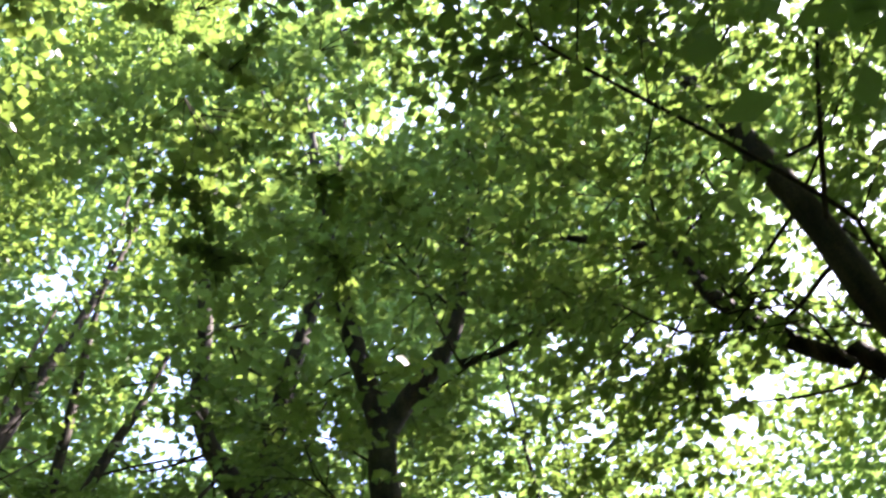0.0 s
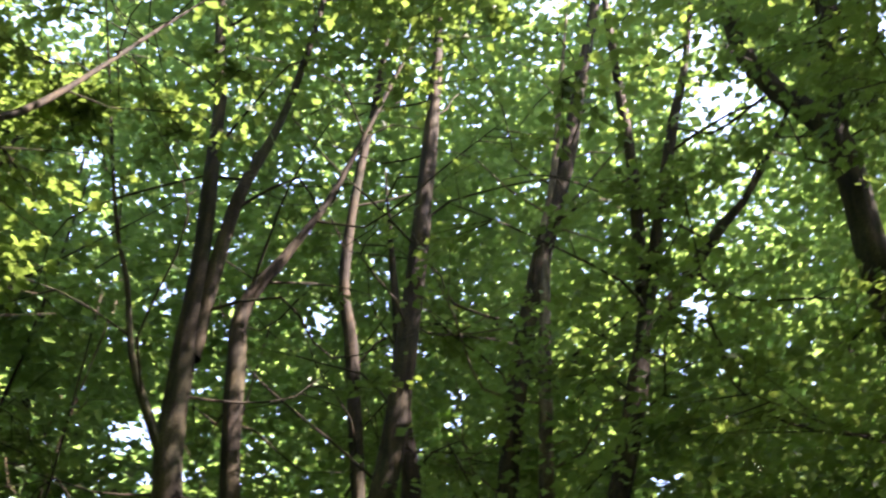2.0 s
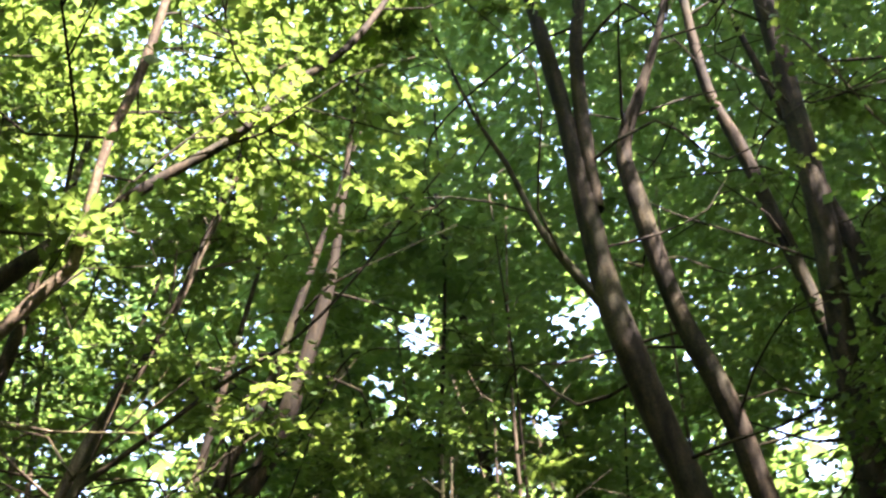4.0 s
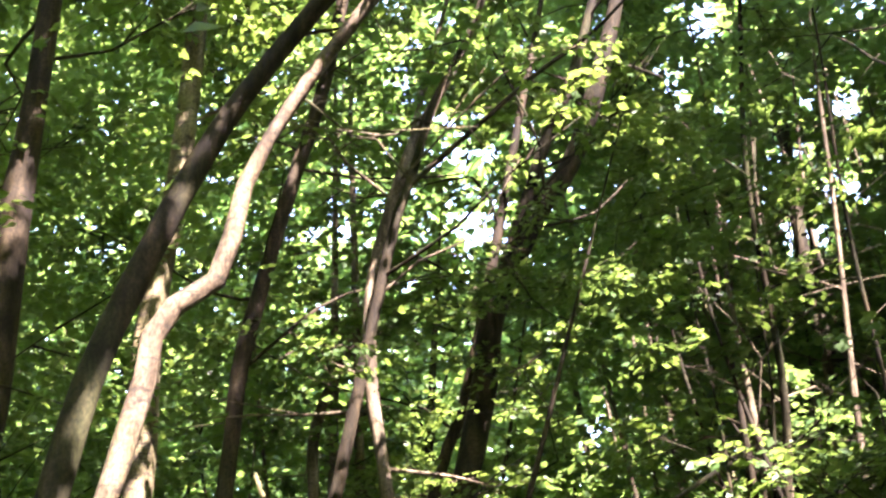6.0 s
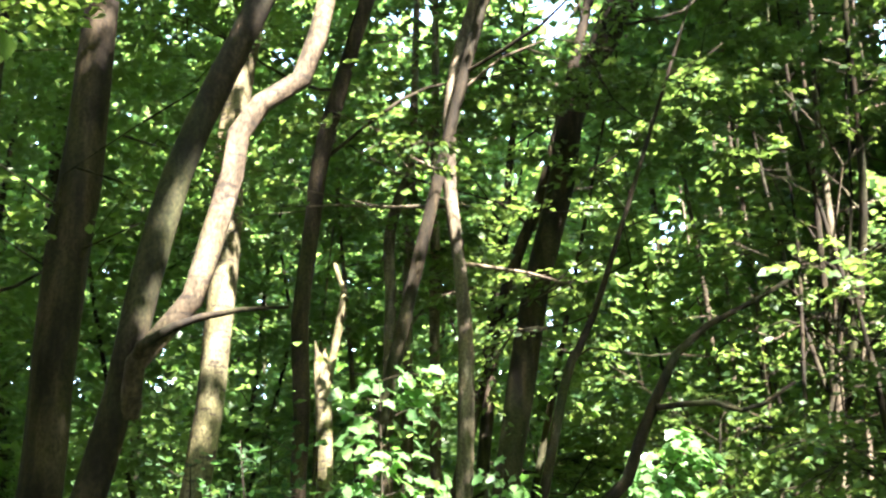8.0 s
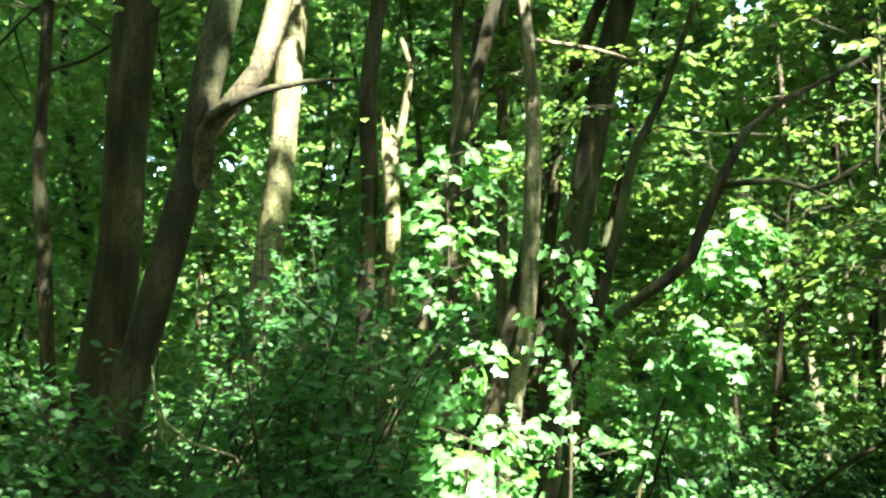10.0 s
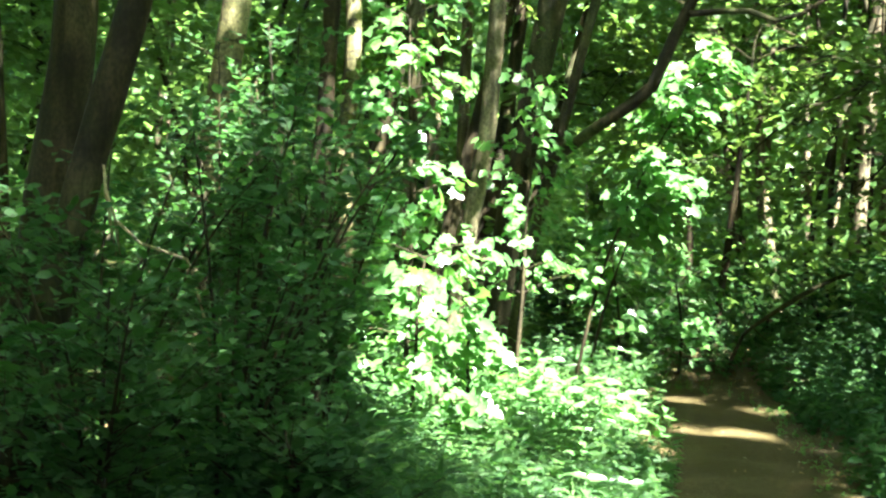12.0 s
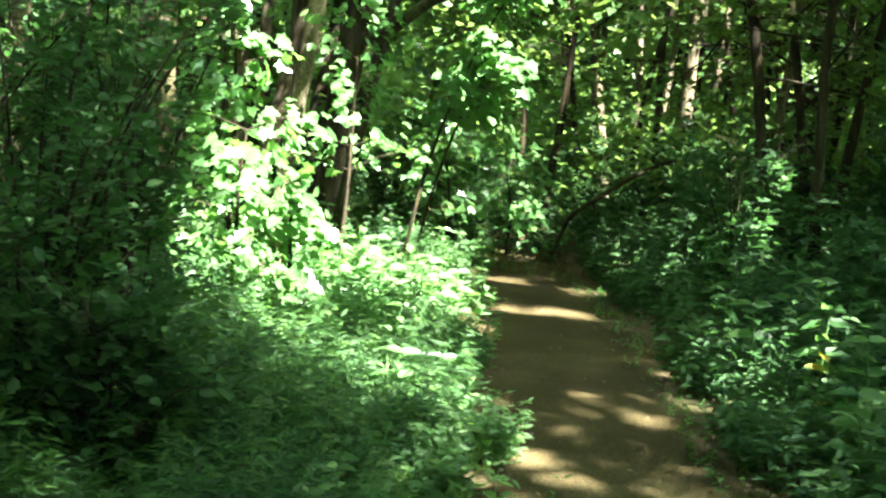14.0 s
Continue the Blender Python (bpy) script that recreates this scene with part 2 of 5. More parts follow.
# openings in the canopy: where the sun comes down to the ground (place, radius), and where the sky shows from the path
FLECKS = [((-1.3, 11.6, 0.5), 0.8), ((-0.8, 10.9, 0.6), 0.75), ((-0.3, 10.2, 0.4), 0.65),
          ((0.1, 5.6, 0.2), 0.22), ((-4.5, 14.4, 0.1), 0.9),
           ((-1.35, 8.25, 2.55), 0.22), ((-1.6, 8.3, 2.1), 0.2), ((-1.45, 8.3, 1.5), 0.26), ((-1.2, 8.2, 1.75), 0.18), ((-1.15, 8.3, 0.8), 0.36), ((0.3, 10.0, 1.9), 0.55)]
FLECKS += [((0.65, 9.85, 2.72), 0.4), ((0.2, 12.6, 1.0), 0.6), ((-1.33, 5.35, 4.25), 0.3), ((-1.07, 5.46, 4.90), 0.3), ((-1.63, 5.23, 3.74), 0.3),
           ((-1.77, 5.15, 3.14), 0.25), ((-0.48, 5.57, 5.84), 0.25), ((-0.26, 5.64, 6.61), 0.25), ((-2.49, 7.84, 3.39), 0.2), ((-2.53, 7.78, 2.80), 0.1),
           ((-1.84, 8.4, 1.8), 0.25), ((-2.86, 6.54, 5.00), 0.3), ((-2.96, 6.38, 3.01), 0.12), ((2.3, 5.6, 0.6), 0.15), ((1.9, 4.9, 0.5), 0.12),
           ((1.8, 6.5, 0.6), 0.2), ((2.0, 6.1, 0.6), 0.16), ((2.2, 5.4, 0.7), 0.1), ((-4.0, 12.5, 0.8), 0.6), ((0.18, 6.38, 8.42), 1.1)]
FLECKS += [((-0.62, 6.21, 8.42), 0.9), ((1.87, 6.73, 8.70), 0.9), ((1.37, 5.93, 8.00), 0.7), 
           ((0.77, 8.63, 6.85), 0.7), ((0.25, 8.98, 6.13), 0.6), ((0.97, 6.84, 8.82), 1.0), ((3.67, 15.11, 5.98), 1.1),
           ((1.99, 14.44, 3.48), 0.9), ((-0.11, 13.28, 6.54), 0.9), ((3.2, 13.0, 2.4), 0.6), ((10.55, 8.92, 12.81), 1.0), ((1.77, 11.02, 8.27), 0.9),
           ((1.02, 12.09, 7.63), 0.8), ((2.47, 10.68, 7.19), 0.7), ((-1.0, 7.0, 1.1), 0.45), ((-1.5, 8.9, 0.4), 0.3)]
FLECKS += [((-1.8, 9.6, 0.4), 0.5)]
FLECKS += [((-0.8, 8.5, 10.5), 0.6), ((0.5, 8.3, 10.7), 0.6), ((1.8, 8.1, 10.7), 0.6), ((1.1, 8.1, 10.7), 0.55), ((2.0, 7.8, 10.8), 0.5), ((2.6, 7.4, 11.0), 0.5)]
# the bright strip across the weeds to the path, the patches before it, and the flecks on the path
FLECKS += [((-1.3, 8.6, 0.5), 0.36), ((-0.95, 9.0, 0.5), 0.42), ((-0.65, 8.95, 0.45), 0.42), ((-0.34, 8.65, 0.4), 0.38), ((-0.05, 8.45, 0.35), 0.35), ((0.25, 8.45, 0.25), 0.3),
           ((-0.1, 8.0, 0.35), 0.28), ((0.1, 8.9, 0.3), 0.32), ((-0.5, 8.3, 0.45), 0.36), ((-0.85, 8.25, 0.55), 0.36), ((0.4, 12.3, 0.8), 0.45), ((-0.1, 12.5, 0.7), 0.45), ((0.9, 12.4, 0.6), 0.35),
           ((0.6, 11.0, 0.0), 0.2), ((1.0, 11.4, 0.0), 0.15), ((1.2, 10.4, 0.0), 0.12), ((-0.43, 6.05, 0.3), 0.13), ((-0.12, 5.93, 0.25), 0.18), ((-0.24, 6.7, 0.3), 0.16), ((0.02, 5.95, 0.3), 0.12), ((-0.05, 7.4, 0.3), 0.14),
           ((0.55, 9.5, 0.0), 0.2), ((0.75, 9.5, 0.0), 0.22), ((0.97, 9.42, 0.0), 0.17), ((0.45, 5.5, 0.0), 0.15), ((0.65, 5.15, 0.0), 0.11), ((1.1, 6.33, 0.0), 0.12),
           ((1.45, 7.5, 0.0), 0.1), ((0.84, 6.75, 0.0), 0.08), ((0.8, 11.2, 0.0), 0.14), ((1.1, 10.8, 0.0), 0.1), ((-3.6, 11.3, 0.4), 0.6), ((-1.55, 8.25, 3.05), 0.26), ((-1.0, 9.1, 1.0), 0.12), ((-0.93, 9.15, 3.2), 0.1)]
dapple = np.random.default_rng(21)
FLECKS += [((dapple.uniform(-0.3, 4.0), dapple.uniform(10.8, 16.0), dapple.uniform(0.8, 6.5)), dapple.uniform(0.28, 0.55)) for _ in range(32)]
FLECKS += [((dapple.uniform(-1.0, 2.6), dapple.uniform(13.2, 18.0), dapple.uniform(0.4, 3.0)), dapple.uniform(0.3, 0.55)) for _ in range(12)]
FLECKS += [((dapple.uniform(1.9, 3.2), dapple.uniform(8.0, 13.0), dapple.uniform(0.5, 2.2)), dapple.uniform(0.15, 0.32)) for _ in range(8)]
FLECKS += [((1.0, 11.5, 2.2), 0.55), ((0.7, 12.5, 2.0), 0.55), ((1.37, 12.55, 2.70), 0.55), ((-1.0, 7.6, 0.9), 0.5), ((-0.9, 6.8, 0.6), 0.45), ((1.75, 9.36, 4.03), 0.55), ((2.12, 9.87, 4.63), 0.55), ((1.28, 9.64, 4.82), 0.45), ((3.22, 19.07, 5.89), 0.9), ((1.79, 20.05, 6.86), 0.9)]
FLECKS += [((dapple.uniform(0.0, 4.0), dapple.uniform(13.0, 20.0), dapple.uniform(0.8, 4.0)), dapple.uniform(0.35, 0.5)) for _ in range(12)]
LIMB_FLECKS = [f for f in FLECKS if f[0][0] < -0.4 and 4.9 < f[0][1] < 6.0 and f[0][2] > 2.6]
HIGH_EYE, LOW_EYE = (0.12, -0.35, 1.9), (-0.05, 0.05, 1.75)
SKY_GAPS = [((6.7, 4.4, 10.7), 2.2), ((8.4, 1.7, 10.1), 1.2), ((7.3, 2.9, 10.7), 0.9), ((5.6, 9.4, 6.8), 1.6), ((3.3, 10.6, 7.0), 1.2), ((4.1, 9.5, 8.0), 0.8), ((-0.2, 10.9, 6.9), 1.5), ((3.4, 10.6, 6.9), 1.5), ((2.4, 10.0, 8.4), 1.1),
            ((0.8, 11.5, 4.9), 1.2), ((4.8, 8.0, 9.5), 0.5), ((7.6, -2.0, 10.8), 0.9), ((5.2, 4.7, 11.7), 0.9), ((4.1, 8.4, 9.5), 0.5), ((2.4, 9.9, 8.5), 0.7), ((7.5, 5.6, 9.4), 0.7), ((7.6, -0.5, 10.9), 0.8), ((8.4, -0.7, 10.2), 0.9), ((6.4, 4.1, 11.0), 1.2), ((5.3, 4.8, 11.6), 1.1), ((7.0, 4.1, 10.6), 1.3), ((-0.0, 10.9, 6.9), 1.2), ((3.2, 10.6, 6.9), 1.0), ((-1.3, 10.8, 6.9), 0.7), ((0.9, 11.5, 5.1), 1.2)]
SKY_GAPS += [((2.2, 9.8, 8.4), 1.7), ((3.8, 9.4, 8.3), 1.4), ((2.3, 8.2, 10.4), 0.9), ((4.8, 8.0, 9.4), 0.9), ((7.6, 5.7, 9.4), 0.8), ((6.5, 7.7, 8.6), 0.8), ((7.8, 6.8, 8.1), 0.8), ((4.2, 8.2, 9.6), 0.6), ((6.1, 7.9, 8.6), 0.6)]
SKY_GAPS += [((2.7, 8.5, 9.9), 0.5), ((4.1, 7.2, 10.7), 0.5), ((3.7, 9.5, 8.5), 1.4), ((5.7, 9.5, 7.0), 2.2), ((4.2, 9.6, 8.1), 1.0), ((2.3, 10.0, 8.4), 1.2), ((3.4, 10.2, 7.6), 1.3), ((4.9, 8.1, 9.6), 0.8), ((2.8, 10.5, 7.3), 0.8)]
SKY_GAPS += [((2.4, 8.3, 10.4), 0.8), ((0.6, 10.7, 7.5), 0.8), ((4.7, 9.5, 7.9), 0.5), ((-1.1, 9.1, 9.8), 0.7), ((-0.1, 9.8, 9.0), 0.6), ((6.8, 4.4, 10.6), 1.7), ((6.2, 4.4, 11.0), 0.9), ((7.8, 1.3, 10.9), 1.2), ((8.5, 1.7, 10.2), 1.3)]
SKY_GAPS += [((7.4, 3.0, 10.8), 0.7), ((7.4, 5.6, 9.3), 0.8), ((6.5, 3.0, 11.5), 0.8), ((9.5, 1.8, 9.0), 0.6), ((8.8, 3.5, 9.2), 0.5), ((4.8, 4.7, 11.7), 0.5), ((5.4, 7.9, 8.7), 0.5), ((7.2, 4.6, 10.2), 0.7), ((-0.1, 10.8, 7.0), 1.9)]
SKY_GAPS += [((-0.1, 10.6, 7.5), 1.3), ((2.8, 10.6, 6.5), 1.3), ((1.9, 10.2, 7.8), 1.2), ((3.0, 10.3, 7.1), 1.0), ((-0.3, 10.3, 7.9), 1.1), ((0.4, 10.4, 7.7), 0.9), ((0.9, 11.5, 4.9), 0.8), ((-0.7, 11.4, 5.6), 0.7), ((0.8, 10.7, 7.1), 0.6)]
SKY_GAPS += [((-3.5, 9.8, 7.9), 0.5), ((-1.7, 10.5, 7.4), 0.6), ((6.7, 4.1, 10.5), 1.6), ((5.1, 4.7, 11.2), 1.0), ((7.6, -0.5, 10.9), 0.8), ((7.4, 0.6, 11.0), 0.8)]
SKY_GAPS += [((4.3, 11.0, 9.5), 0.9), ((2.6, 11.6, 9.4), 0.8), ((4.8, 11.5, 9.3), 0.5), ((4.3, 12.7, 9.4), 0.8), ((7.7, 13.0, 9.2), 0.8), ((10.3, 13.2, 9.4), 0.7), ((5.6, 9.4, 10.7), 0.6), ((4.3, 9.8, 11.0), 0.5), ((3.5, 10.2, 10.9), 0.35), ((2.7, 9.7, 11.7), 0.5), ((7.6, 8.9, 9.7), 0.4), ((7.2, 9.3, 9.7), 0.35), ((7.5, 11.8, 9.3), 0.5), ((8.6, 11.0, 9.3), 0.45), ((4.6, 8.7, 11.9), 0.4), ((0.7, 9.7, 12.1), 0.4), ((0.6, 10.1, 11.6), 0.4)]
SKY_GAPS += [((2.1, 11.4, 8.7), 1.1), ((2.7, 11.9, 8.6), 0.8), ((3.3, 12.0, 8.1), 0.9), ((3.5, 12.4, 7.2), 1.1), ((3.0, 12.3, 7.7), 0.7), ((3.5, 11.7, 8.5), 0.8), ((1.3, 13.5, 5.4), 0.7), ((1.9, 12.9, 6.9), 0.4), ((0.9, 13.3, 6.0), 0.4), ((0.9, 12.5, 8.1), 0.35), ((-4.1, 11.5, 8.8), 0.35), ((0.4, 12.1, 8.7), 0.5), ((-0.1, 12.6, 7.9), 1), ((-0.2, 12.2, 8.7), 0.7), ((-0.3, 12.8, 7.4), 0.6)]


def unshaded(p, sunny=None):
    """True for places that lie in one of the openings."""
    hit = np.zeros(len(p), bool)
    s = np.array(SUN)
    for at, r in FLECKS if sunny is None else sunny:
        q = p - np.array(at)
        along = q @ s
        off = np.linalg.norm(q - along[:, None] * s, axis=1)
        hit |= (along > 0.5) & (off < r)
    ragged = np.random.default_rng(3).uniform(0.0, 1.3, len(p)) ** 0.8
    for at, wide in SKY_GAPS:
        from_eye = np.array(HIGH_EYE if at[2] > 9 else LOW_EYE)
        q, way = unit(p - from_eye), unit(np.array(at) - from_eye)
        hit |= q @ way > np.cos(np.radians(wide * ragged))
    return hit


def spray_leaves(start, way, length, per, size, flat=0.75, droop=0.15):
    """Leaves in two rows along each twig, held flat."""
    n = len(start)
    s = np.tile((np.arange(per) + 0.5) / per, n) + rng.uniform(-0.04, 0.04, n * per)
    st, wy, ln = (np.repeat(a, per, axis=0) for a in (start, way, length))
    across = unit(np.cross(wy, [0, 0, 1.0]) + rng.normal(0, 0.15, wy.shape))
    sign = np.tile(np.where(np.arange(per) % 2, 1.0, -1.0), n)[:, None]
    at = st + wy * (ln * s)[:, None] - np.array([0, 0, 1.0]) * (droop * ln * s * s)[:, None] + rng.normal(0, 0.02, wy.shape)
    axis = unit(wy * 0.7 + across * sign * 0.8 + rng.normal(0, 0.25, wy.shape) - np.array([0, 0, 0.2]))
    normal = unit(np.array([0, 0, 1.0]) * flat + rng.normal(0, 0.38, wy.shape))
    return at, axis, normal, size * rng.uniform(0.65, 1.2, len(at))


def boughs_of(stems, count, low, reach, rise=(5, 50)):
    """Main side branches that leave the stems above a height: an array of lines of four (x, y, z, r) points."""
    out = []
    pts = np.concatenate([s[s[:, 2] > low] for s in stems if (s[:, 2] > low).any()])
    top = pts[:, 2].max()
    order = np.argsort(pts[:, 2])
    for k in range(count):
        p = pts[order[int((k + rng.random()) / count * len(pts))]]
        share = (p[2] - low) / max(top - low, 0.1)
        l = reach * rng.uniform(0.55, 1.1) * (1 - 0.4 * share)
        a, e = k * 2.4 + rng.uniform(-0.7, 0.7), radians(rng.uniform(*rise))
        w = np.array((np.cos(a) * np.cos(e), np.sin(a) * np.cos(e), np.sin(e)))
        side = np.array((-np.sin(a), np.cos(a), 0)) * rng.normal(0, 0.22)
        drop = np.array((0, 0, rng.uniform(-0.35, 0.12)))
        r = min(p[3] * 0.3, 0.006 + 0.0045 * l)
        wob = rng.normal(0, 0.075 * l, (4, 3)) * [[0], [1], [1], [0.6]]
        out.append([(*(p[:3] + w * l * u + (drop + side) * l * u * u + wob[i]), r * (1 - 0.85 * u) + 0.002) for i, u in enumerate((0, 0.3, 0.65, 1.0))])
    return np.array(out)


def along(lines, u):
    """Places and directions at the shares u (one row a line) of lines of four points."""
    seg = np.minimum((u * 3).astype(int), 2)
    f = u * 3 - seg
    idx = np.arange(len(lines))[:, None]
    a, b = lines[idx, seg][..., :3], lines[idx, seg + 1][..., :3]
    return (a + (b - a) * f[..., None]).reshape(-1, 3), unit(b - a).reshape(-1, 3)


def side_shoots(lines, number, length, first=0.25, spread=(0.3, 1.2), rise=0.2):
    """Shoots to both sides of lines: starts, directions and lengths."""
    u = rng.uniform(first, 1.0, (len(lines), number))
    start, base = along(lines, u)
    turn = unit(np.cross(base, [0, 0, 1.0])) * np.where(rng.random(len(base)) < 0.5, 1, -1)[:, None]
    way = unit(base * 0.7 + turn * rng.uniform(*spread, (len(base), 1)) + rng.normal(0, rise, base.shape))
    return start, way, rng.uniform(*length, len(start)) * (1.25 - 0.5 * u.ravel())


def as_lines(start, way, length):
    """Shoots as lines of four points that sag a little."""
    u = np.array((0, 0.3, 0.65, 1.0))
    bend = rng.normal(0, 0.12, start.shape) - [0, 0, 0.1]
    p = start[:, None] + way[:, None] * (length[:, None] * u)[..., None] + bend[:, None] * (length[:, None] * u * u)[..., None]
    return np.concatenate([p, np.full((*p.shape[:2], 1), 0.004)], 2)


def crown_on(boughs, subs, twigs, per, size, sub=(0.6, 1.3), twig=(0.3, 0.7)):
    """Side shoots and twigs on the boughs, with leaf data; places in the openings stay free."""
    shoots = side_shoots(boughs, subs, sub)
    keep = ~unshaded(shoots[0] + shoots[1] * shoots[2][:, None] * 0.6)
    shoots = tuple(a[keep] for a in shoots)
    if not len(shoots[0]):
        return None
    tw = side_shoots(as_lines(*shoots), twigs, twig, 0.15)
    at, axis, normal, sz = spray_leaves(*tw, per, size)
    keep = ~unshaded(at)
    bare = ~unshaded(tw[0] + tw[1] * tw[2][:, None] * 0.6)
    tw = tuple(a[bare] for a in tw)
    wood = tuple(np.concatenate([a, b]) for a, b in zip(shoots, tw))
    thick = np.concatenate([np.full(len(shoots[0]), 0.009), np.full(len(tw[0]), 0.0035)])
    return (*wood, thick), (at[keep], axis[keep], normal[keep], sz[keep])


def twig_mesh(name, twigs, material, offset):
    start, way, length, thick = twigs
    n = len(start)
    thick = thick[:, None]
    side = unit(np.cross(way, [0.3, 0.2, 1.0]))
    up = np.cross(way, side)
    tip = start + way * length[:, None] - np.array([0, 0, 0.12]) * length[:, None]
    ring = [start + thick * (side * c + up * s) for c, s in ((1, 0), (-0.5, 0.87), (-0.5, -0.87))]
    v = np.stack([*ring, tip], 1) - offset
    one = np.array([0, 1, 3, 1, 2, 3, 2, 0, 3])
    loops = (np.arange(n)[:, None] * 4 + one).ravel()
    return mesh_of(name, v.reshape(-1, 3), loops, np.full(n * 3, 3), material)


def to_ground(points):
    """Carries a stem down to the soil, straightening it, with a flare at the root."""
    p0, p1 = np.array(points[0]), np.array(points[1])
    lean = (p0 - p1)[:2] / max(p1[2] - p0[2], 0.3)
    lean *= min(1.0, 0.3 / (np.linalg.norm(lean) + 1e-6))
    z, r = p0[2], p0[3]
    xy = p0[:2]
    out = [(*(xy + lean * z * 0.75), -0.15, r * 1.75), (*(xy + lean * z * 0.72), 0.12, r * 1.35)]
    if z > 1.2:
        out.append((*(xy + lean * z * 0.45), z * 0.45, r * 1.15))
    return out + [tuple(p) for p in points]


def tree(label, stems, bark, count=16, low=3.0, reach=2.6, subs=7, twigs=5, per=11, size=0.105, top=4.5, leaf=None, group="", bare=False, limb_bark=None, short=(), shape=None):
    """A tree: its first stem stands in the soil, the others fork off it."""
    reseed(*stems[0][0])
    first = to_ground(stems[0])
    base = np.array((first[0][0], first[0][1], 0.0))
    t = thing("tree", base, label, "tree", group)
    lines = []
    for k, s in enumerate([first, *stems[1:]]):
        s = [tuple(q) for q in s]
        if top and not bare and k not in short:
            a, b = np.array(s[-2]), np.array(s[-1])
            d = unit((b - a)[:3]) * 0.7 + np.array((0, 0, 0.3))
            s = s + [(*(b[:3] + d * top * 0.5), b[3] * 0.6), (*(b[:3] + d * top), 0.006)]
        line = smooth_line(s, 0.2)
        lines.append(line)
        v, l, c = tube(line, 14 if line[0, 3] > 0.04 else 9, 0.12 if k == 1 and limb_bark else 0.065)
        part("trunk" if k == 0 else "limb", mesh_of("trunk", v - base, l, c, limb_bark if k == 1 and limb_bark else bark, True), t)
    if bare:
        return t
    crowned(t, base, boughs_of([s for k, s in enumerate(lines) if k not in short], count, low, reach), bark, leaf or LEAF, subs, twigs, per, size, shape)
    return t


def crowned(t, base, boughs, bark, leaf, subs, twigs, per, size, shape=None, shoots=True):
    """Boughs as parts, then the shoots and leaves past counting."""
    for b in boughs:
        v, l, c = tube(smooth_line(b, 0.3 if shoots else 0.7), 6 if shoots else 4, 0.05)
        part("branch", mesh_of("branch", v - base, l, c, bark, True), t)
    made = crown_on(boughs, subs, twigs, per, size)
    if made and shoots:
        tagged(part("twigwork", twig_mesh("twigwork", made[0], bark, base), t), kind="stuff")
    if made:
        v, l, c = leaves(*made[1], PLAIN if shape is None else shape)
        tagged(part("crown", mesh_of("crown", v - base, l, c, leaf), t), kind="stuff")


# ------------------------------------------------------------ ground and path
MID, BEND, TURN = 0.77, 10.3, 1.2       # the path's line, where its bend to the west begins, and the bend's radius


def from_path(x, y):
    """Distance from the middle of the path."""
    x, y = np.asarray(x, float), np.asarray(y, float)
    straight = np.abs(x - MID)
    round_bend = np.abs(np.hypot(x - (MID - TURN), y - BEND) - TURN)
    west = np.abs(y - BEND - TURN)
    return np.where(y < BEND, straight, np.where(x > MID - TURN, round_bend, west))


def lie(x, y):
    """Height of the soil."""
    x, y = np.asarray(x, float), np.asarray(y, float)
    d = from_path(x, y)
    far = np.clip((np.hypot(x, y) - 14) / 30, 0, 1)
    near = 0.05 * np.sin(0.9 * x + 0.4) * np.cos(0.7 * y) + 0.03 * np.sin(2.3 * x + 1.7 * y)
    bank = 0.14 * np.clip((d - 0.7) / 1.2, 0, 1)
    return near * np.clip((d - 0.5) / 0.6, 0, 1) + bank + far * (0.5 * np.sin(0.09 * x) + 0.4 * np.cos(0.11 * y))


def build_ground():
    g = np.concatenate([-np.geomspace(900, 14, 22), np.arange(-13.5, 13.6, 0.3), np.geomspace(14, 900, 22)])
    x, y = np.meshgrid(g, g + 4)
    v = np.stack([x, y, lie(x, y)], -1).reshape(-1, 3)
    n = len(g)
    i = (np.arange(n - 1)[:, None] * n + np.arange(n - 1)[None]).ravel()
    loops = np.stack([i, i + 1, i + n + 1, i + n], -1)
    ob = new("ground", mesh_of("ground", v, loops, np.full(len(i), 4), SOIL, True))
    tagged(ob, "dark forest soil with leaf litter under the trees", "ground", kind="structure")
    s = np.arange(-9, 26, 0.12)
    a = np.clip((s - BEND) / TURN, 0, math.pi / 2)
    cx = MID - TURN + TURN * np.cos(a) - np.clip(s - BEND - TURN * math.pi / 2, 0, None)
    cy = np.minimum(s, BEND) + TURN * np.sin(a)
    w = np.linspace(-1, 1, 17)
    half = 0.74 + 0.07 * np.sin(s * 1.7) + 0.05 * np.sin(s * 4.1 + 1)
    x = cx[:, None] + (half * np.cos(a))[:, None] * w[None]
    y = cy[:, None] + (half * np.sin(a))[:, None] * w[None]
    z = lie(x, y) + 0.03 * (1 - w[None] ** 2) ** 0.5 - 0.012 + 0.012 * np.sin(x * 7 + y * 3) * np.sin(y * 5.3 - x * 2)
    z[:, 0] -= 0.05
    z[:, -1] -= 0.05
    v = np.stack([x, y, z], -1).reshape(-1, 3)
    n, m = len(s), len(w)
    i = (np.arange(n - 1)[:, None] * m + np.arange(m - 1)[None]).ravel()
    ob = new("path", mesh_of("path", v, np.stack([i, i + 1, i + m + 1, i + m], -1), np.full(len(i), 4), PATH, True))
    tagged(ob, "narrow trodden earth footpath through the wood", "path", kind="structure")


build_ground()


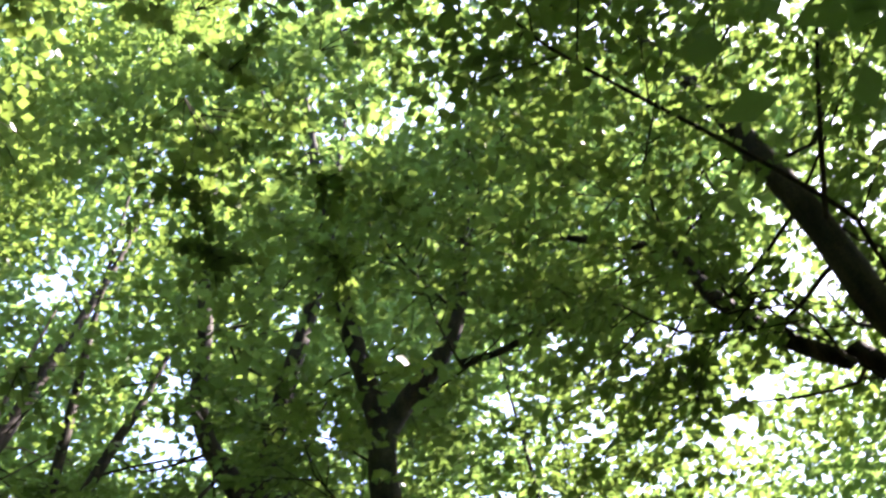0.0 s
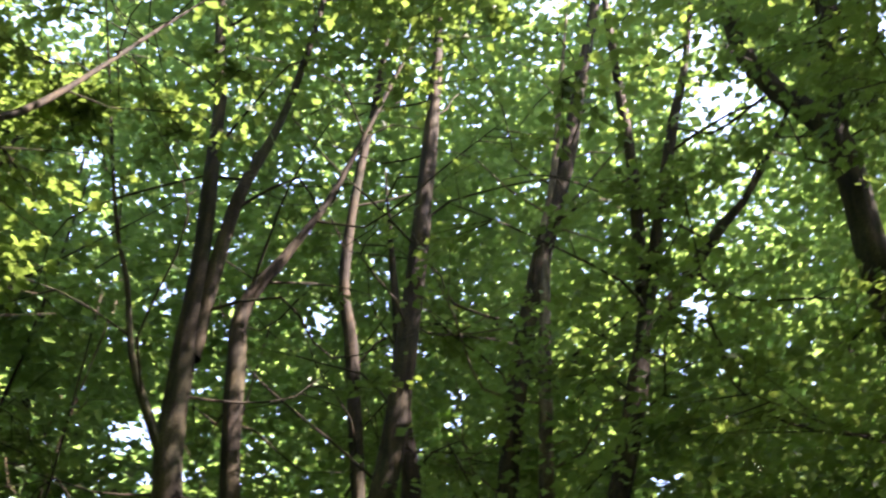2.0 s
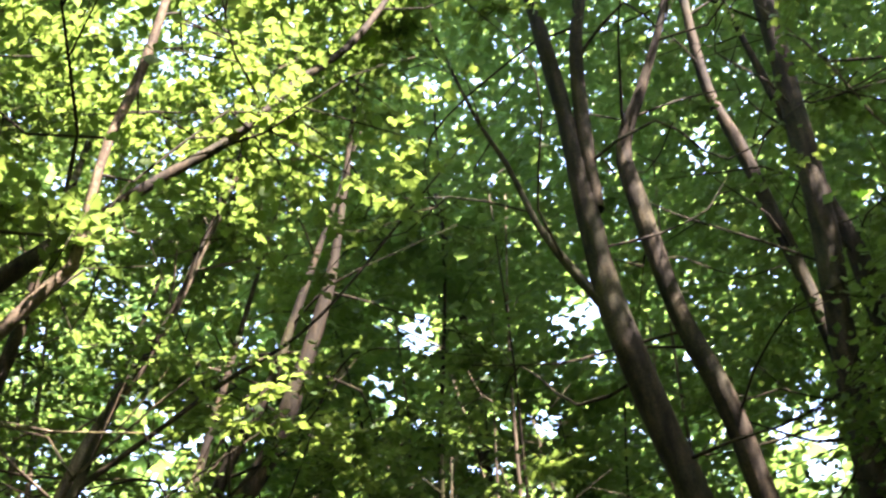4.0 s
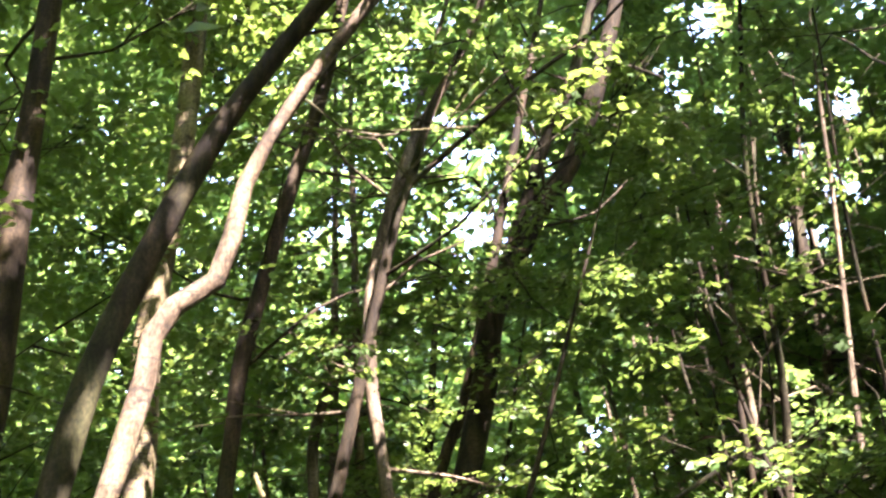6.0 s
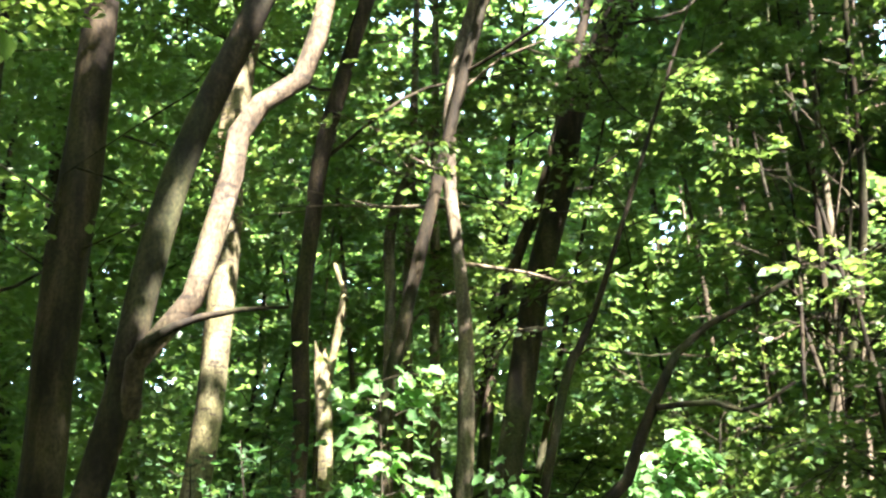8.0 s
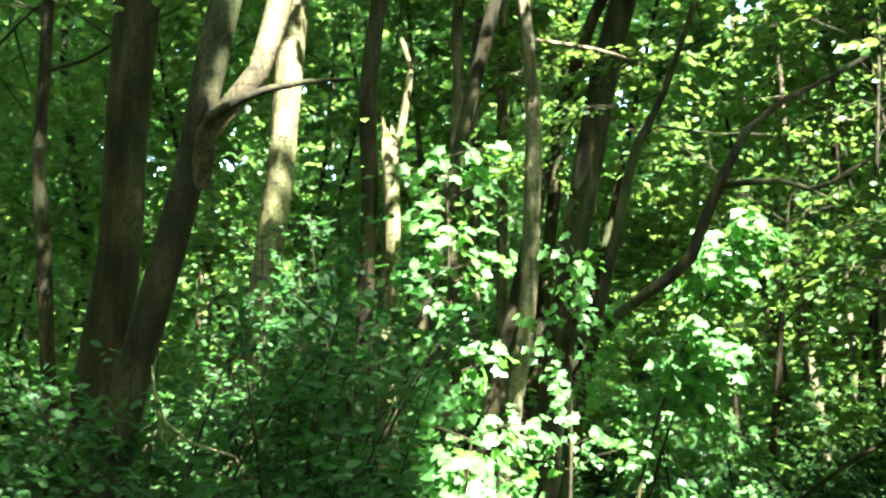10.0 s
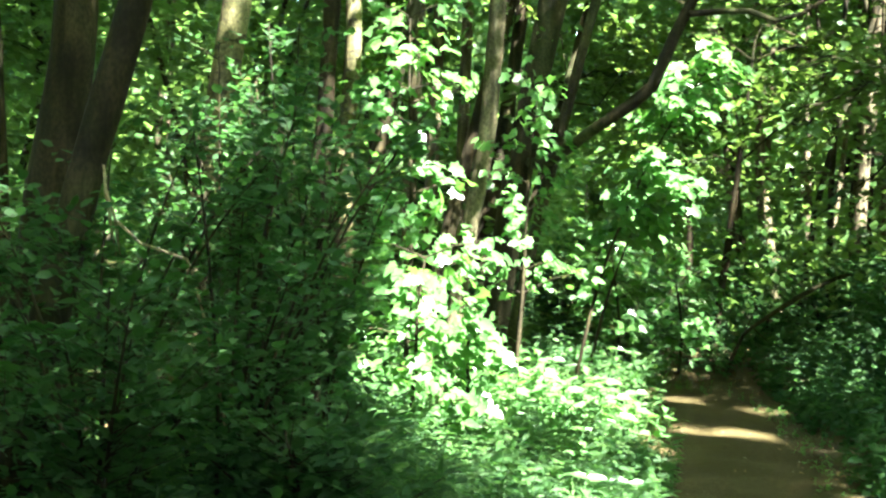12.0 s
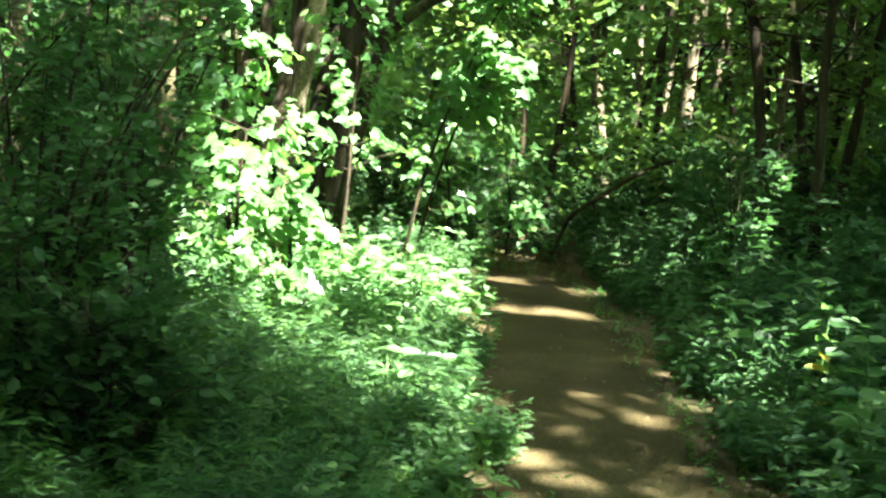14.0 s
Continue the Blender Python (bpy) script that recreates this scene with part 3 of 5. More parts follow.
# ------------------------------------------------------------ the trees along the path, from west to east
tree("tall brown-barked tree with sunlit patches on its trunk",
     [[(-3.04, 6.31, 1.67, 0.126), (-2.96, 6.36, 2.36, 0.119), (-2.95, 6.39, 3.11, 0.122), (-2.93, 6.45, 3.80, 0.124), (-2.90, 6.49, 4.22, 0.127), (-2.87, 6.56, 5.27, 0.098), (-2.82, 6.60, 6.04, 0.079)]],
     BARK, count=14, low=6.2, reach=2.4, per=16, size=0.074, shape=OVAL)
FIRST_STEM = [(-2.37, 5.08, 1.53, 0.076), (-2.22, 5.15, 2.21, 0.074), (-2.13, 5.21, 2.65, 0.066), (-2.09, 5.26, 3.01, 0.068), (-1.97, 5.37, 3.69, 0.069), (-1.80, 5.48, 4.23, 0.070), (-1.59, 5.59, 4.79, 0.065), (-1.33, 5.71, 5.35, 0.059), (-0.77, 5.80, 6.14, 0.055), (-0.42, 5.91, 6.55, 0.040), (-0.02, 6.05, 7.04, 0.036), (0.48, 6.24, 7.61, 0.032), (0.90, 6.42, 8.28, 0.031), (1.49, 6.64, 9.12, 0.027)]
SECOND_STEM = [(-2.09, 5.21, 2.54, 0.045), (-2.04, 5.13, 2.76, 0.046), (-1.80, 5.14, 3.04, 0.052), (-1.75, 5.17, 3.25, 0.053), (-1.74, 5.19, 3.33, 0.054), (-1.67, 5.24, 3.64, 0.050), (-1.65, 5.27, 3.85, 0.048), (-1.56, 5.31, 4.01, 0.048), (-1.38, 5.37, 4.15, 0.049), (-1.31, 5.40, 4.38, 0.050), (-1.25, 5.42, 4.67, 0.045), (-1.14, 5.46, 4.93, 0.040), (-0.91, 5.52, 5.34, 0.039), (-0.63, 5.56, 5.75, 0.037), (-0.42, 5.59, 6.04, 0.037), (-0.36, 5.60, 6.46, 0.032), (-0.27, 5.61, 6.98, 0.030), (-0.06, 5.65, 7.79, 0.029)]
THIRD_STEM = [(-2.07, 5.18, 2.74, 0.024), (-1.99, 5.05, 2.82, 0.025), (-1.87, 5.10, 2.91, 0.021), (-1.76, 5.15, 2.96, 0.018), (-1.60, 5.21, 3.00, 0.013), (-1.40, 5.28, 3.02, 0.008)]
# one tree, one bark; the limb's is coloured lighter as if in sun
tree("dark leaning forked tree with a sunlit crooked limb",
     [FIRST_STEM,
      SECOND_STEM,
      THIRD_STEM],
     BARK_DARK, count=24, low=5.6, reach=2.0, subs=8, limb_bark=BARK_LIMB_LIT, short=(2,), per=11, size=0.088, shape=LOBED)
tree("pale smooth-barked tree with dark marks on its trunk",
     [[(-2.68, 7.75, 1.66, 0.090), (-2.59, 7.77, 2.30, 0.092), (-2.51, 7.82, 2.96, 0.094), (-2.48, 7.87, 3.57, 0.096), (-2.46, 7.91, 4.19, 0.098), (-2.46, 7.95, 4.79, 0.100), (-2.39, 7.99, 5.44, 0.086), (-2.30, 8.05, 6.09, 0.085), (-2.20, 8.09, 7.25, 0.081)]],
     BARK_PALE, count=14, low=6.5, reach=2.6, per=16, size=0.074, shape=OVAL)
tree("slender straight tree with brown bark",
     [[(-2.34, 9.70, 2.52, 0.067), (-2.32, 9.72, 3.19, 0.068), (-2.35, 9.76, 3.97, 0.070), (-2.27, 9.82, 4.79, 0.071), (-2.22, 9.86, 5.33, 0.073), (-2.07, 9.93, 6.02, 0.074), (-1.77, 9.99, 7.12, 0.067), (-1.42, 10.03, 8.29, 0.065)]],
     BARK, count=14, low=5.0, reach=2.4, per=16, size=0.074, shape=OVAL)
tree("slender pole-like tree with grey-brown bark",
     [[(-2.09, 12.82, 3.69, 0.060), (-2.07, 12.88, 4.76, 0.061), (-2.03, 12.93, 5.82, 0.062), (-1.40, 13.08, 7.35, 0.052)]],
     BARK_THIN, count=10, low=4.5, reach=2.2, top=7.5)
tree("slender pole-like tree with grey-brown bark",
     [[(-2.03, 13.86, 4.14, 0.064), (-2.02, 13.91, 5.25, 0.065), (-1.98, 13.94, 6.07, 0.053)]],
     BARK_THIN, count=11, low=4.5, reach=2.2, top=7.5)
tree("slender pole-like tree with grey-brown bark",
     [[(-1.72, 13.88, 3.89, 0.060), (-1.72, 13.92, 4.79, 0.062), (-1.70, 13.97, 5.85, 0.060)]],
     BARK_THIN, count=11, low=4.5, reach=2.2, top=7.5)
tree("straight tree with pale flaking bark, sunlit low down",
     [[(-1.11, 9.11, 1.38, 0.064), (-1.01, 9.12, 2.07, 0.066), (-0.97, 9.12, 2.77, 0.067), (-0.95, 9.16, 3.57, 0.060), (-0.99, 9.19, 4.22, 0.053), (-1.06, 9.21, 4.94, 0.054), (-1.00, 9.25, 5.81, 0.055), (-0.73, 9.26, 6.69, 0.052), (-0.53, 9.27, 7.19, 0.043), (-0.06, 9.28, 8.04, 0.035)]],
     BARK_THIN, count=15, low=3.7, reach=2.2, per=16, size=0.074, shape=OVAL)
tree("thin tree leaning over a darker neighbour",
     [[(-1.08, 11.93, 3.63, 0.060), (-0.85, 11.99, 4.45, 0.061), (-0.60, 12.05, 5.19, 0.062), (-0.32, 12.10, 5.93, 0.064)]],
     BARK, count=12, low=4.0, reach=2.4, top=7.5)
FIRST_STEM = [(-0.82, 11.12, 2.48, 0.120), (-0.65, 11.13, 3.49, 0.122), (-0.48, 11.20, 4.42, 0.125), (-0.30, 11.25, 5.11, 0.127), (-0.15, 11.30, 5.70, 0.130), (-0.07, 11.33, 6.19, 0.131), (0.43, 11.37, 7.23, 0.118), (0.87, 11.37, 7.80, 0.104), (1.23, 11.34, 8.62, 0.095), (1.62, 11.29, 9.79, 0.074), (1.82, 11.26, 10.62, 0.052)]
SECOND_STEM = [(-0.01, 11.29, 6.40, 0.062), (0.65, 11.25, 8.05, 0.064), (0.99, 11.20, 8.71, 0.058)]
THIRD_STEM = [(-0.80, 11.08, 2.04, 0.044), (-0.58, 9.59, 1.99, 0.043), (-0.19, 8.42, 2.20, 0.042), (0.16, 8.40, 2.47, 0.042), (0.29, 8.42, 2.81, 0.039), (0.39, 8.42, 3.03, 0.035), (0.54, 8.44, 3.32, 0.030), (0.76, 8.46, 3.51, 0.023), (1.08, 8.49, 3.67, 0.019), (1.34, 8.52, 3.82, 0.014)]
FOURTH_STEM = [(0.38, 8.39, 2.95, 0.023), (0.58, 8.38, 2.97, 0.021), (0.76, 8.35, 2.97, 0.021), (0.93, 8.35, 2.91, 0.019), (1.08, 8.34, 2.95, 0.017), (1.30, 8.36, 3.09, 0.012)]
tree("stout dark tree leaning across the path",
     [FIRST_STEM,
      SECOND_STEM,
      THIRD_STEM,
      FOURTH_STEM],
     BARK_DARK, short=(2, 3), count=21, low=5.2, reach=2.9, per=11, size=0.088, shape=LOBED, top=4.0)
tree("thin leaning sapling in leaf beside the path",
     [[(-0.31, 9.70, 2.99, 0.040), (-0.17, 9.73, 3.52, 0.036), (0.03, 9.77, 3.91, 0.027)]],
     BARK_DARK, count=9, low=3.2, reach=1.5, top=4.0, per=16, size=0.074, shape=OVAL)
tree("slim tree with a long slanting side branch",
     [[(-0.87, 9.05, 5.86, 0.045), (-0.63, 9.05, 6.57, 0.041), (-0.38, 9.05, 7.30, 0.033), (0.06, 9.03, 8.19, 0.022)],
      [(-0.63, 9.04, 6.53, 0.028), (-0.11, 9.06, 6.97, 0.023), (0.45, 9.07, 7.45, 0.022), (1.30, 9.06, 8.12, 0.015)]],
     BARK_DARK, count=12, low=5.0, reach=2.2)
tree("thin shaded tree in the undergrowth",
     [[(-3.55, 6.63, 2.43, 0.044), (-3.59, 6.62, 2.95, 0.041), (-3.58, 6.64, 3.46, 0.038)]],
     BARK_DARK, count=11, low=2.8, reach=2.0, top=7.5, per=16, size=0.074, shape=OVAL)
tree("tall dark tree forked into three steep stems",
     [[(3.98, 8.23, 5.59, 0.131), (3.82, 8.25, 6.52, 0.127), (3.64, 8.23, 7.62, 0.120), (3.62, 8.23, 8.66, 0.101), (3.62, 8.23, 9.80, 0.086), (3.58, 8.23, 10.78, 0.080), (3.53, 8.25, 12.13, 0.068), (3.43, 8.29, 12.95, 0.064)],
      [(3.69, 8.19, 8.64, 0.073), (3.74, 8.17, 9.55, 0.074), (3.86, 8.10, 10.69, 0.068), (4.11, 7.99, 11.70, 0.048), (4.29, 7.90, 12.83, 0.038)],
      [(3.61, 8.24, 7.59, 0.057), (3.42, 8.31, 8.02, 0.044), (3.21, 8.40, 8.61, 0.035), (3.05, 8.47, 9.40, 0.026), (2.82, 8.55, 10.21, 0.019)]],
     BARK_DARK, count=25, low=5.5, reach=2.8)
tree("tall slightly curved tree with brown bark",
     [[(4.87, 8.90, 5.89, 0.109), (4.75, 8.89, 7.07, 0.111), (4.55, 8.92, 8.07, 0.100), (4.46, 8.93, 9.27, 0.095), (4.46, 8.94, 10.08, 0.081), (4.77, 8.77, 10.82, 0.054), (5.18, 8.53, 11.87, 0.038)]],
     BARK, count=19, low=5.5, reach=2.6)
tree("thin winding tree with grey bark",
     [[(6.95, 10.43, 8.69, 0.086), (6.85, 10.45, 10.14, 0.088), (6.73, 10.52, 11.60, 0.085), (6.60, 10.59, 12.67, 0.074), (6.68, 10.54, 14.46, 0.064), (6.85, 10.44, 16.26, 0.052)]],
     BARK, count=17, low=6.5, reach=2.6)
tree("tall straight tree with rough brown bark",
     [[(6.20, 9.14, 7.74, 0.128), (6.36, 8.98, 9.14, 0.130), (6.46, 8.88, 10.66, 0.127), (6.56, 8.80, 12.33, 0.116), (6.67, 8.75, 14.20, 0.090)]],
     BARK, count=21, low=6.0, reach=2.8)
tree("short dark trunk that leans on its neighbour",
     [[(6.81, 9.30, 7.88, 0.117), (6.82, 9.27, 9.12, 0.110), (6.75, 9.30, 9.71, 0.081)]],
     BARK_DARK, count=12, low=6.0, reach=2.4, top=4.0)
tree("tall tree with sunlit patches on reddish bark",
     [[(7.13, 8.40, 7.39, 0.107), (7.30, 8.25, 8.70, 0.109), (7.41, 8.10, 10.12, 0.112), (7.61, 7.92, 11.50, 0.112), (7.93, 7.65, 13.20, 0.100), (8.10, 7.50, 14.40, 0.091), (8.47, 7.13, 17.10, 0.060)]],
     BARK, count=22, low=6.0, reach=2.8)
tree("tall tree forked into three upright stems",
     [[(7.13, 7.03, 6.64, 0.110), (7.36, 6.83, 7.75, 0.110), (7.54, 6.58, 8.96, 0.105), (7.81, 6.26, 10.99, 0.067), (8.07, 5.96, 12.72, 0.060), (8.23, 5.78, 13.65, 0.042)],
      [(7.64, 6.42, 10.23, 0.076), (7.65, 6.33, 11.91, 0.064), (7.59, 6.33, 14.17, 0.050), (7.56, 6.31, 15.57, 0.031)],
      [(7.59, 6.46, 9.51, 0.068), (7.90, 6.11, 10.23, 0.065), (8.20, 5.73, 10.89, 0.055), (8.49, 5.37, 11.47, 0.031)]],
     BARK, count=25, low=5.5, reach=2.8)
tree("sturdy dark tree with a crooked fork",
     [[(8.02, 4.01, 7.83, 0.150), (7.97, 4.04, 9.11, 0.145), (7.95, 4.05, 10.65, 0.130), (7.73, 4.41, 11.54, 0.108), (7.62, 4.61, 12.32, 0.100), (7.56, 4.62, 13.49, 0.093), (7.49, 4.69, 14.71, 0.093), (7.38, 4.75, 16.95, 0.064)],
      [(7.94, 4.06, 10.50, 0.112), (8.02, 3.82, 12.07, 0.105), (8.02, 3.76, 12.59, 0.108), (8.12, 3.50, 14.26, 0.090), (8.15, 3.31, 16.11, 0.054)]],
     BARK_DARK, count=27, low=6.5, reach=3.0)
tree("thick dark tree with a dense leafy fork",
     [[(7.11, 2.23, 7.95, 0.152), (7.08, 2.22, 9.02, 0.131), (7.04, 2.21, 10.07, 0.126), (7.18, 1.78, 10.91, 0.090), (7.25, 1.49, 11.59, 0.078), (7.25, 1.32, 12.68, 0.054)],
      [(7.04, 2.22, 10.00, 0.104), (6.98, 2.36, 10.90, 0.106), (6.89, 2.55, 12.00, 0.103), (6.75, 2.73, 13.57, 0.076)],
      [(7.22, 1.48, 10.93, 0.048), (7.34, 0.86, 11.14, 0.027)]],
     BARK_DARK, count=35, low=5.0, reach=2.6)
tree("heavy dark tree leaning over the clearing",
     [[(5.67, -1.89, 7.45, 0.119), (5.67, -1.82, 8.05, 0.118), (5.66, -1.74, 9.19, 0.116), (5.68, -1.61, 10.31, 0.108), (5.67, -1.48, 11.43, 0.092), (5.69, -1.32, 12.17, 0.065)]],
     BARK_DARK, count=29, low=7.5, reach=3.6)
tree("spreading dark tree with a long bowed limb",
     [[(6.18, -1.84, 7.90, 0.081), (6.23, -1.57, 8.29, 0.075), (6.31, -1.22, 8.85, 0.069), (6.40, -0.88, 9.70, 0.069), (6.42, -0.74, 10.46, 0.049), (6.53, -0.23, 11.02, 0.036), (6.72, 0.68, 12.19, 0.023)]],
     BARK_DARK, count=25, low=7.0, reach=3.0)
tree("thin tree with sunlit twigs",
     [[(9.85, 1.13, 9.84, 0.058), (9.82, 1.39, 10.53, 0.048), (9.80, 1.46, 11.22, 0.031)]],
     BARK, count=16, low=7.0, reach=2.8, top=4.0)
tree("pale thin tree among darker trunks",
     [[(7.63, 7.88, 10.92, 0.073), (7.66, 7.83, 11.99, 0.074), (7.76, 7.73, 12.84, 0.049)]],
     BARK_THIN, count=16, low=7.0, reach=2.6, top=4.0)
tree("thin upright tree, its bark sunlit near the top",
     [[(2.67, 10.67, 1.26, 0.047), (2.59, 10.69, 1.92, 0.048), (2.50, 10.71, 2.43, 0.044)]],
     BARK_DARK, count=15, low=1.9, reach=1.9, top=2.2)
tree("thin upright tree in a thicket",
     [[(3.54, 12.51, 1.28, 0.047), (3.41, 12.55, 2.11, 0.047), (3.31, 12.57, 2.66, 0.042)]],
     BARK_DARK, count=15, low=1.9, reach=2.0, top=2.2)
tree("thin upright tree in a thicket",
     [[(2.99, 10.07, 1.31, 0.046), (2.96, 10.08, 1.99, 0.042), (2.97, 10.06, 2.52, 0.038)]],
     BARK_DARK, count=15, low=1.9, reach=2.0, top=2.2)
tree("thin leaning tree in a thicket",
     [[(3.66, 11.42, 1.39, 0.048), (3.74, 11.40, 2.00, 0.043), (3.81, 11.38, 2.41, 0.039)]],
     BARK_DARK, count=15, low=1.9, reach=2.0, top=2.2)
tree("thin sunlit tree behind the bend of the path",
     [[(1.18, 13.91, 0.91, 0.045), (1.23, 13.89, 1.34, 0.046)]],
     BARK, count=12, low=2.2, reach=2.0, top=2.2)
tree("thin tree behind the bend of the path",
     [[(1.00, 16.93, 0.55, 0.043), (1.02, 16.93, 1.23, 0.043), (0.96, 16.92, 1.82, 0.037)]],
     BARK, count=12, low=2.2, reach=2.0, top=2.2)
tree("thin slanting tree in the shade",
     [[(-1.27, 14.92, 0.78, 0.053), (-1.08, 14.93, 1.46, 0.054), (-0.86, 14.95, 2.13, 0.049)]],
     BARK_DARK, count=12, low=2.6, reach=2.2, top=7.5)
tree("stout dark trunk in the shade",
     [[(-1.60, 14.89, 0.83, 0.112), (-1.51, 14.90, 1.55, 0.114), (-1.39, 14.91, 2.27, 0.098)]],
     BARK_DARK, count=15, low=3.2, reach=2.6, top=7.5)
tree("grey trunk standing in the thicket",
     [[(3.04, 15.69, 1.10, 0.075), (3.02, 15.69, 2.00, 0.075), (3.02, 15.68, 2.84, 0.064)]],
     BARK, count=15, low=2.2, reach=2.4, top=7.5)
tree("broken snag with a splintered top and one living shoot",
     [[(-1.89, 8.37, 1.45, 0.066), (-1.90, 8.37, 1.94, 0.062), (-1.86, 8.38, 2.55, 0.054), (-1.87, 8.38, 2.99, 0.055), (-1.89, 8.41, 3.34, 0.055)],
      [(-1.85, 8.40, 3.19, 0.027), (-1.78, 8.43, 3.58, 0.028), (-1.75, 8.47, 3.86, 0.020), (-1.82, 8.47, 4.07, 0.014)],
      [(-1.91, 8.40, 3.24, 0.030), (-1.93, 8.41, 3.42, 0.016), (-1.94, 8.41, 3.50, 0.003)],
      [(-1.86, 8.39, 3.25, 0.030), (-1.87, 8.40, 3.39, 0.016), (-1.87, 8.40, 3.44, 0.003)],
      [(-1.88, 8.37, 3.25, 0.030), (-1.90, 8.38, 3.37, 0.016), (-1.90, 8.38, 3.41, 0.003)]],
     BARK_PALE, bare=True)


# ------------------------------------------------------------ the wood behind
def wild_stem(height, radius, lean):
    a = rng.uniform(0, 2 * np.pi)
    pts = [(0, 0, -0.2, radius * 1.5), (0, 0, 0.2, radius * 1.15)]
    for k in range(1, 6):
        z = height * k / 5
        pts.append((lean * math.cos(a) * k / 5 * height * 0.2 + rng.normal(0, 0.07), lean * math.sin(a) * k / 5 * height * 0.2 + rng.normal(0, 0.07), z,
                    max(radius * (1 - 0.17 * k), 0.012)))
    return pts


def wild_tree(label, height, radius, lean, bark, count, low, reach, size):
    reseed(height, radius * 100, lean * 10)
    t = thing("tree", (0, 0, 0), label, "tree", "trees of the wood")
    line = smooth_line(wild_stem(height, radius, lean), 0.4)
    v, l, c = tube(line, 9, 0.05)
    part("trunk", mesh_of("trunk", v, l, c, bark, True), t)
    crowned(t, np.zeros(3), boughs_of([line], count, low, reach), bark, LEAF_FAR, 6, 4, 6, size * 1.2, shoots=False)
    return t


OPENINGS = FLECKS, SKY_GAPS
FLECKS, SKY_GAPS = [], []
KINDS = [
    wild_tree("tall thin forest tree with brown bark", 17, 0.12, 0.3, BARK, 20, 4.5, 3.2, 0.16),
    wild_tree("tall forest tree with dark bark", 19, 0.16, 0.2, BARK_DARK, 22, 5.0, 3.6, 0.16),
    wild_tree("slender grey-barked forest tree", 14, 0.08, 0.5, BARK_THIN, 17, 3.0, 2.6, 0.15),
    wild_tree("leaning thin forest tree", 13, 0.07, 1.0, BARK_DARK, 17, 2.5, 2.6, 0.15),
    wild_tree("young bushy forest tree", 8, 0.05, 0.4, BARK_THIN, 18, 0.9, 2.0, 0.14),
    wild_tree("young spreading forest tree", 6, 0.045, 0.6, BARK, 17, 0.7, 1.9, 0.14),
    wild_tree("thin bare-stemmed pole tree", 12, 0.055, 0.5, BARK_THIN, 8, 5.0, 2.0, 0.15),
    wild_tree("thin dark pole tree", 11, 0.045, 0.9, BARK_DARK, 8, 4.0, 2.0, 0.15),
]
FLECKS, SKY_GAPS = OPENINGS


def clear(x, y, r):
    """Whether a tree may stand there: off the path, out of the openings, and not among the near trees."""
    if float(from_path(x, y)) < 1.6 and -9 < y:
        return False
    d = math.hypot(x, y)
    if d < 11.5:
        return False
    az = math.degrees(math.atan2(x, y))
    for at, wide in (SKY_GAPS[0], SKY_GAPS[3], SKY_GAPS[6]):
        a, rise = math.degrees(math.atan2(at[0], at[1])), (at[2] - 1.6) / math.hypot(at[0], at[1])
        if abs((az - a + 180) % 360 - 180) < wide + math.degrees(r / d) * 0.8 and 18 > 1.6 + d * rise - 3:
            return False
    s = np.array(SUN)
    flat = np.array((s[0], s[1])) / math.hypot(s[0], s[1])
    for (fx, fy, fz), rad in FLECKS[:51]:
        if rad > 0.85:
            continue
        q = np.array((x - fx, y - fy))
        along = q @ flat
        if 0 < along < 17 and abs(q[0] * flat[1] - q[1] * flat[0]) < r + rad and 0.8 < along * math.tan(radians(SUN_EL)) < 23:
            return False
    return True


placed = []


def pruned(t):
    """Takes the leaves that would close an opening out of a tree that stands in its place."""
    m = t.matrix_basis
    turn, shift = np.array(m.to_3x3()), np.array(m.translation)
    for crown in [o for o in t.children if o.name.startswith("crown")]:
        v = np.empty(len(crown.data.vertices) * 3, np.float32)
        crown.data.vertices.foreach_get("co", v)
        v = v.reshape(-1, 4, 3)
        v = v[~unshaded(v.mean(1) @ turn.T + shift)]
        if math.hypot(*shift[:2]) > 20:          # far crowns: fewer, larger leaves
            v = v[::2]
            v = v.mean(1, keepdims=True) + (v - v.mean(1, keepdims=True)) * 1.35
        n = len(v)
        loops = (np.arange(n)[:, None] * 4 + np.array([0, 1, 2, 0, 2, 3])).ravel()
        crown.data = mesh_of("crown", v, loops, np.full(n * 2, 3), LEAF_FAR)


def scatter(kinds, number, near, far, apart, arc):
    reseed(number, near, far, arc[0])
    made = 0
    for _ in range(number * 12):
        if made >= number:
            break
        az, d = rng.uniform(*arc), math.sqrt(rng.uniform(near ** 2, far ** 2))
        x, y = d * math.sin(radians(az)), d * math.cos(radians(az))
        if not clear(x, y, 2.2) or any((x - a) ** 2 + (y - b) ** 2 < apart ** 2 for a, b in placed):
            continue
        placed.append((x, y))
        k = kinds[rng.integers(len(kinds))]
        s = rng.uniform(0.85, 1.2)
        pruned(copy_thing(k, pose(x, y, float(lie(x, y)), 0, 0, rng.uniform(0, 360)) @ Matrix.Scale(s, 4)))
        made += 1


